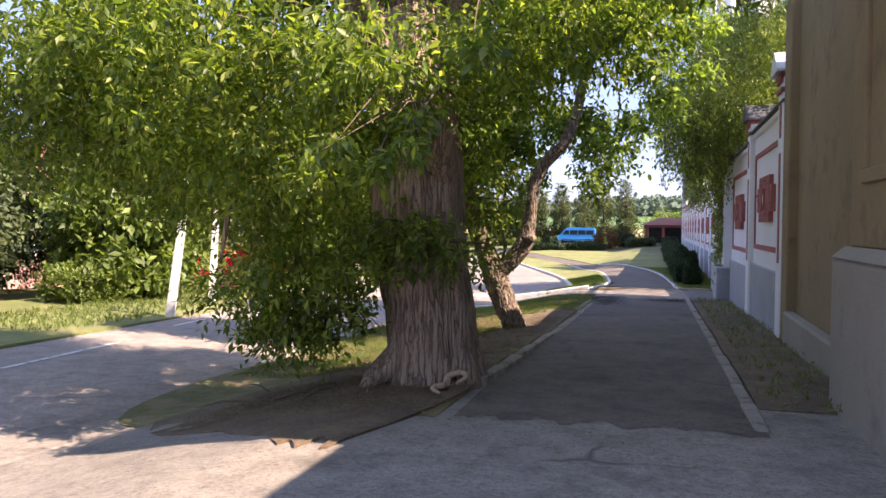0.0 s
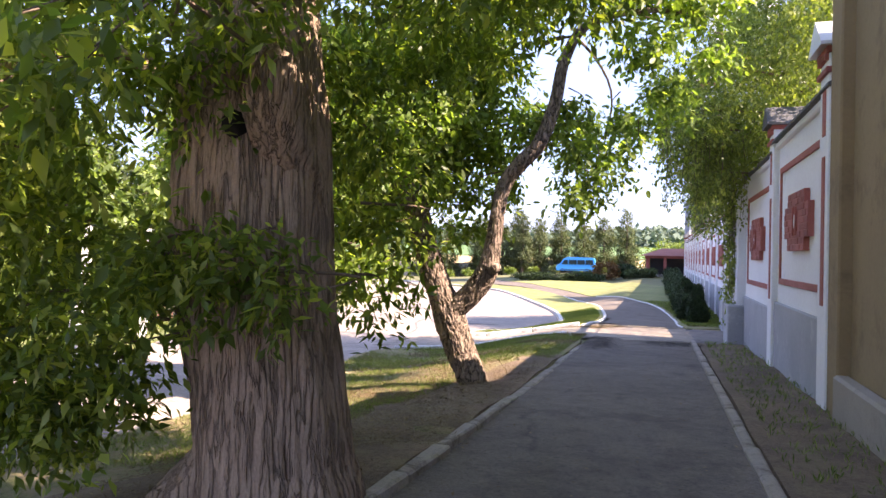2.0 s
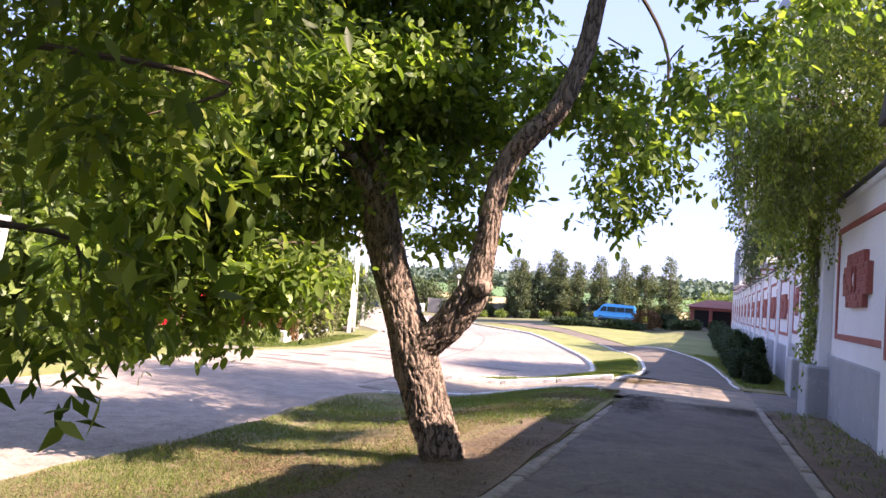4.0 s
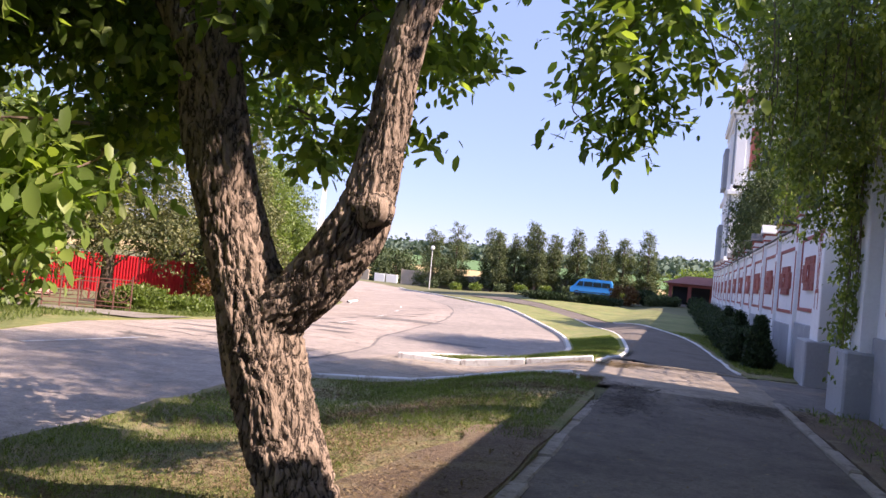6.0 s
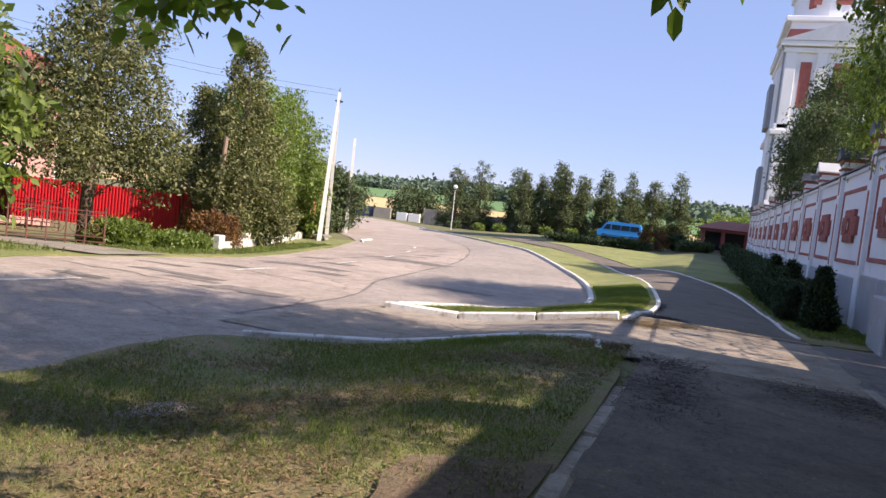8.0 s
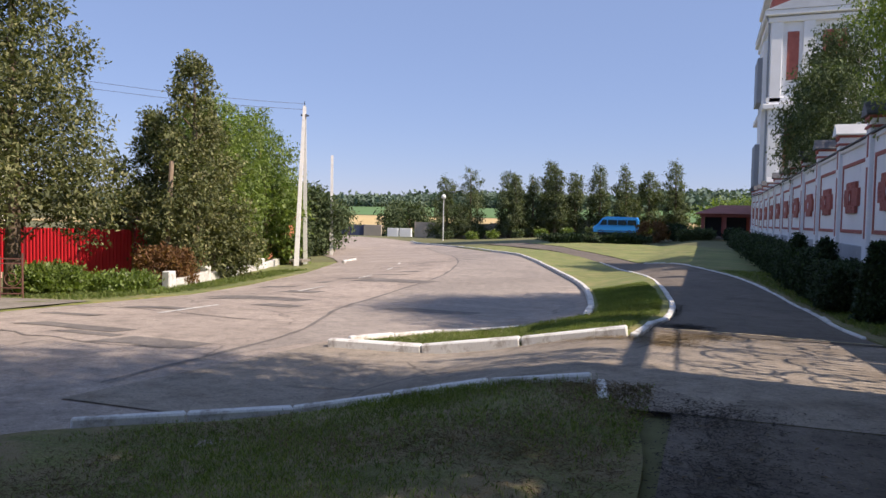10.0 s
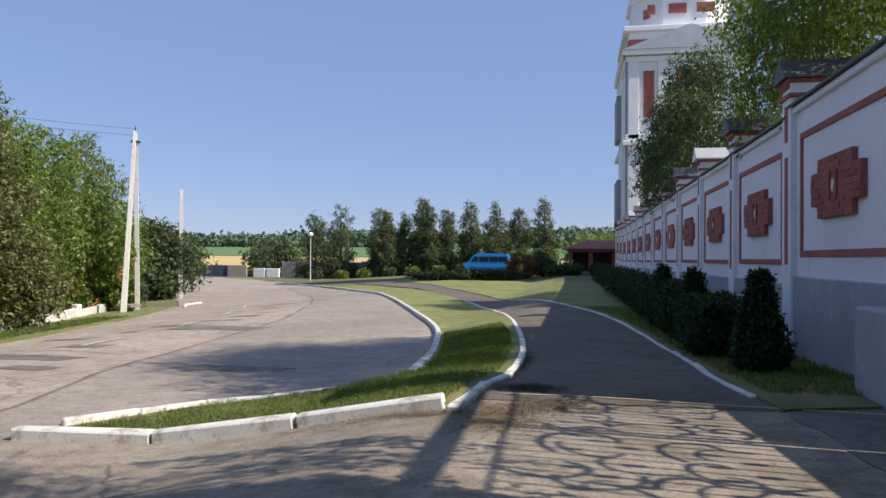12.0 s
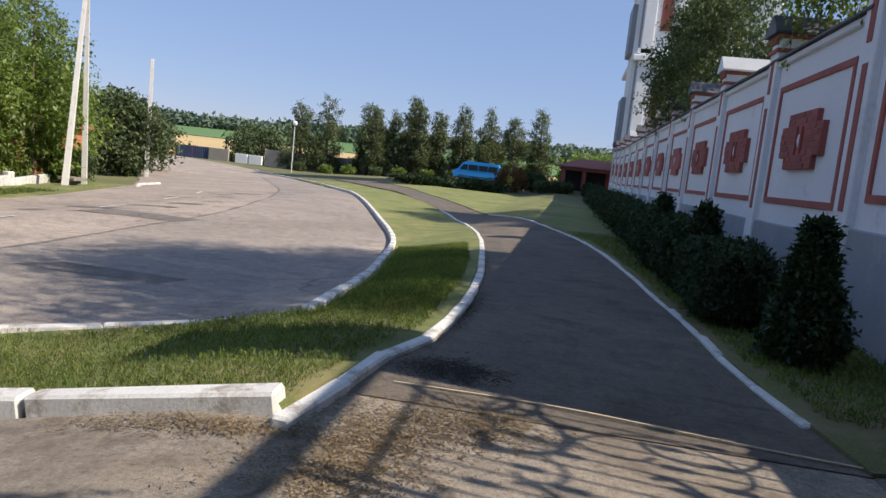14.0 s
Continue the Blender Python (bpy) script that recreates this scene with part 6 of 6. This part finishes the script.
c = [bm.verts.new(v) for v in ((px0 - 0.6, py0 - 0.6, pz + 2.46), (px1 + 0.6, py0 - 0.6, pz + 2.46), (px1 + 0.6, py1 + 0.6, pz + 2.46), (px0 - 0.6, py1 + 0.6, pz + 2.46), (px0 + 2, (py0 + py1) / 2, pz + 3.4), (px1 - 2, (py0 + py1) / 2, pz + 3.4))]
for f4 in ((0, 1, 5, 4), (1, 2, 5), (2, 3, 4, 5), (3, 0, 4), (3, 2, 1, 0)):
    bm.faces.new([c[i] for i in f4])
part("roof", bm, M_TILE, pv, "low hipped roof of red tiles")

# ---- bell tower ----
tw = thing("bell_tower", "white tiered bell tower with dark red panels and cornices", "church tower", kind="")
tw.matrix_basis = Matrix.Translation((0.8, 0, 0.3)) @ Matrix.Diagonal((1, 1, 1.13, 1))
tz = gz(5, 86)


def tier(x0, y0, x1, y1, z0, z1, cut=0.0):
    if not cut:
        return block(x0, y0, z0, x1, y1, z1, 0.05)
    return prism([(x0 + cut, y0), (x1 - cut, y0), (x1, y0 + cut), (x1, y1 - cut), (x1 - cut, y1), (x0 + cut, y1), (x0, y1 - cut), (x0, y0 + cut)], z1 - z0, "z", z0)


part("base", tier(2.35, 84.8, 13.2, 97, tz - 1, tz + 1.2), M_PLINTH, tw, "grey stone base")
part("lower_tier", tier(2.6, 85, 13, 97, tz + 1.2, 16.2), M_WHITE, tw)
for z, o in ((9.2, 0.5), (16.2, 0.55), (15.7, 0.3), (9.7, 0.25)):
    part("cornice", tier(2.6 - o, 85 - o, 13 + o, 97 + o, z, z + 0.4), M_WHITE, tw)
part("lower_roof", prism([(2.0, 16.6), (13.6, 16.6), (7.8, 18.4)], 12.8, "y", 84.4), M_ROOFMETAL, tw, "pale unseen sheet metal roof, height set by its shade")
for y in (85.0,):
    for xa, xb in ((2.6, 3.5), (5.1, 6.0), (9.0, 9.9), (12.0, 12.9)):
        part("pilaster", block(xa, y - 0.25, tz + 1.2, xb, y + 0.1, 15.7, 0.03), M_WHITE, tw)
    for xa, xb in ((3.9, 4.8), (6.6, 8.4)):
        part("red_panel", block(xa, y - 0.1, 11.4, xb, y + 0.05, 15.0, 0.02), M_RED, tw, "dark red wall panel")
        part("red_panel", block(xa, y - 0.1, 4.0, xb, y + 0.05, 8.0, 0.02), M_RED, tw, "dark red wall panel")
for z0, z1 in ((9.9, 13.4), (3.4, 6.7)):
    part("side_hood", block(1.7, 86.2, z0, 2.62, 90, z1, 0.05), M_SHUTTER, tw, "blue-grey sheet metal hood")
part("side_bay", block(2.1, 86, -1.5, 2.62, 90.4, 14.6, 0.05), M_WHITE, tw, "projecting white bay")
part("downpipe", mesh_of("downpipe", *tube([(2.45, 84.9, tz), (2.45, 84.9, 15.6), (2.2, 84.6, 16.2)], [0.09] * 3, 6)), M_SHUTTER, tw)
part("middle_tier", tier(2.9, 88.5, 12.9, 98.5, 16.6, 19.0), M_WHITE, tw)
part("red_band", tier(2.82, 88.42, 12.98, 98.58, 17.6, 18.4), M_RED, tw, "dark red band")
part("cornice", tier(2.4, 88, 13.4, 99, 19.0, 19.4), M_WHITE, tw)
part("drum", tier(3.4, 89.2, 12.4, 98.2, 19.4, 22.2, 2.6), M_WHITE, tw)
for x in (4.6, 6.5, 9.0):
    part("red_square", block(x, 89.12, 20.6, x + (0.7 if x < 6 else 1.6), 89.3, 21.4, 0.02), M_RED, tw)
part("red_square", Matrix and block(-0.4, -0.08, 20.6, 0.4, 0.08, 21.4, 0.02), M_RED, tw, at=Matrix.Translation((4.68, 90.5, 0)) @ Matrix.Rotation(radians(-45), 4, "Z"))
part("cornice", tier(3.1, 88.9, 12.7, 98.5, 22.2, 22.6, 2.7), M_WHITE, tw)
part("belfry", tier(4.2, 90, 11.6, 97.4, 22.6, 29.5, 2.2), M_WHITE, tw)
for x in (4.2, 6.2, 9.0):
    part("column", mesh_of("column", *tube([(x + 0.5, 89.6, 22.6), (x + 0.5, 89.6, 29.4)], [0.5, 0.42], 12)), M_WHITE, tw)
# flat block on the belfry, coloured as the shade within
part("bell_opening", block(7.0, 89.9, 23.4, 8.8, 90.2, 27.6, 0.02), M_HOLE_SHADE, tw, "bell opening, its inner shade put in as near-black")
part("spire", mesh_of("spire", *tube([(7.9, 93.7, 29.5), (7.9, 93.7, 31.5), (7.9, 93.7, 36)], [4.2, 3.2, 0.1], 8)), M_SHUTTER, tw)

# ---- litter, tufts, cracks and cords on the ground ----


def blades(name, label, category, rng, x, y, lift, size, mat, per=5, width=0.16, droop=-1.2, spread=0.05, lie=1.0):
    pts = np.stack([x, y, height(x, y) + lift], 1)
    return solo(name, tri_mesh(name, *leaf_cloud(rng, pts, per, size, spread, droop, width, 0.3, lie)), mat, label, category, kind="stuff")


r = np.random.default_rng(200)
n = 56000
gy_ = r.uniform(9, 23.2, n)
gl_ = np.interp(gy_, [5, 12.7, 16.5, 20.2, 21.7, 23.2], [-5.6, -5.9, -6.2, -6.8, -5.9, -4.0])
gx_ = gl_ + (-1.75 - gl_) * r.random(n)
bare = np.array([noise.noise(Vector((x * 0.7, y * 0.7, 1.0))) for x, y in zip(gx_, gy_)])
keep = (bare > -0.3 - 0.3 * r.random(n)) & ~((gx_ > -2.9) & (gy_ < 16.5))
dry = keep & (r.random(n) < 0.5 + 0.5 * np.sin(gx_ * 1.7 + 2 * np.sin(gy_ * 0.9)) * np.sin(gy_ * 1.3))
blades("grass", "short patchy lawn grass in the shade", "grass", r, gx_[keep & ~dry], gy_[keep & ~dry], 0.045, 0.03, M_GRASS)
blades("grass", "dry straw among the lawn grass", "grass", r, gx_[dry], gy_[dry], 0.05, 0.036, M_DRY, 4, 0.16, 0.0, 0.05, 0.4)
n = 24000
v = r.random(n)
gy_ = 27.1 + (40 - 27.1) * v ** 1.3
xl, xr = np.interp(gy_, [27, 28.9, 30.2, 30.6, 33.4, 37.6, 42], [-6.6, -5.8, -4.2, -3.3, -3.6, -4.3, -5.1]), np.interp(gy_, [27, 28.3, 29.6, 32.6, 36.7, 42], [-2.4, -2.3, -2.1, -2.2, -2.6, -3.4])
gx_ = xl + (xr - xl) * r.random(n)
blades("grass", "short sunlit island grass", "grass", r, gx_, gy_, 0.075, 0.034, M_GRASS)
blades("grass", "dry straw among the island grass", "grass", r, gx_[::4], gy_[::4], 0.08, 0.04, M_DRY, 4, 0.18, 0.0, 0.05, 0.3)
n = 9000
gy_ = r.uniform(28.4, 46, n)
gx_ = np.interp(gy_, [28.4, 30, 33, 37, 40, 43, 46], [1.0, 0.85, 0.8, 0.55, 0.25, -0.15, -0.9]) + r.random(n) * np.interp(gy_, [28, 46], [1.5, 3.5])
blades("grass", "grass on the shaded verge by the thujas", "grass", r, gx_, gy_, 0.07, 0.05, M_GRASS)
blades("litter", "dry straw on the shaded verge", "litter", r, gx_[::2] + 0.1, gy_[::2], 0.075, 0.06, M_DRY, 3, 0.2, 0.0, 0.08, 0.2)
n = 600
blades("grass", "sparse weeds on the soil by the wall", "grass", r, r.uniform(1.15, 2.05, n), r.uniform(7, 22.3, n), 0.06, 0.06, M_GRASS, 4)
n = 5000
gy_ = r.uniform(12, 48, n)
xr = np.interp(gy_, [8, 18, 25, 33, 39, 47], [-11.2, -12.5, -15.5, -16.5, -17.5, -19.8])
gx_ = xr - 0.2 - r.random(n) * np.interp(gy_, [30, 36], [4.0, 1.5])
drive = (gy_ > 27) & (gy_ < 31)
blades("grass", "tall sunlit grass along the far verge", "grass", r, gx_[~drive], gy_[~drive], 0.04, 0.12, M_GRASS, 5, 0.12)
n = 9000
blades("litter", "dry leaves and twigs on the bare soil", "litter", r, r.uniform(-4.2, -1.7, n), np.r_[r.uniform(5.8, 9.8, n // 2), r.uniform(9.8, 17, n - n // 2)], 0.08, 0.038, M_DRY, 3, 0.3, 0.0, 0.1, 0.15)
n = 700
blades("litter", "small dry leaves scattered over the path", "litter", r, r.uniform(-1.5, 0.9, n), r.uniform(5, 22.5, n), 0.042, 0.04, M_DRY, 1, 0.4, 0.0, 0.05, 0.1)


def smear(label, x, y, w, ln, seed, count=260):
    """Dark plant debris lying flat on the asphalt."""
    r = np.random.default_rng(seed)
    a = r.normal(size=(count, 2)) * [w / 2, ln / 2]
    return blades("debris", label, "debris", r, x + a[:, 0], y + a[:, 1], 0.042, 0.028, M_DEBRIS if seed % 2 == 0 else M_DRY, 4, 0.3, 0.0, 0.1, 0.08)


for k, (x, y, w, ln, c) in enumerate(((-1.2, 20.6, 0.45, 1.6, 900), (-1.7, 26.9, 0.5, 0.6, 700), (0.5, 21.6, 0.9, 0.9, 1000), (-1.3, 27.3, 0.5, 0.35, 500), (-1.6, 28.4, 0.4, 0.35, 600), (-1.8, 26.3, 0.4, 0.5, 500), (-1.85, 31, 0.1, 1.5, 300), (-2.6, 26.7, 0.8, 0.12, 400), (-1.3, 22.3, 0.5, 0.6, 500))):
    smear("dark dry debris swept on the asphalt", x, y, w, ln, 210 + k, c)
for k, pts in enumerate(([(-1.9, 27.85), (-0.8, 27.86), (0.3, 27.68), (1.0, 27.6), (1.9, 27.5)],)):
    cord = thing("cord", "pale cord lying across the asphalt", "cord")
    part("strand", mesh_of("strand", *tube([(x, y, gz(x, y) + 0.045) for x, y in spline(pts)], [0.007] * (8 * (len(pts) - 1) + 1), 6)), M_CORD, cord)
root2 = thing("branch", "thin dry twigs lying on the soil", "twig")
for k in range(9):
    a, x, y = float(r.uniform(0, 6.3)), float(r.uniform(-4, -1.9)), float(r.uniform(5.4, 9))
    part("twig", mesh_of("twig", *tube([(x, y, gz(x, y) + 0.14), (x + math.cos(a) * 0.25, y + math.sin(a) * 0.25, gz(x, y) + 0.17), (x + math.cos(a) * 0.5, y + math.sin(a) * 0.5, gz(x, y) + 0.13)], [0.012, 0.01, 0.004], 5)), M_TWIG, root2)
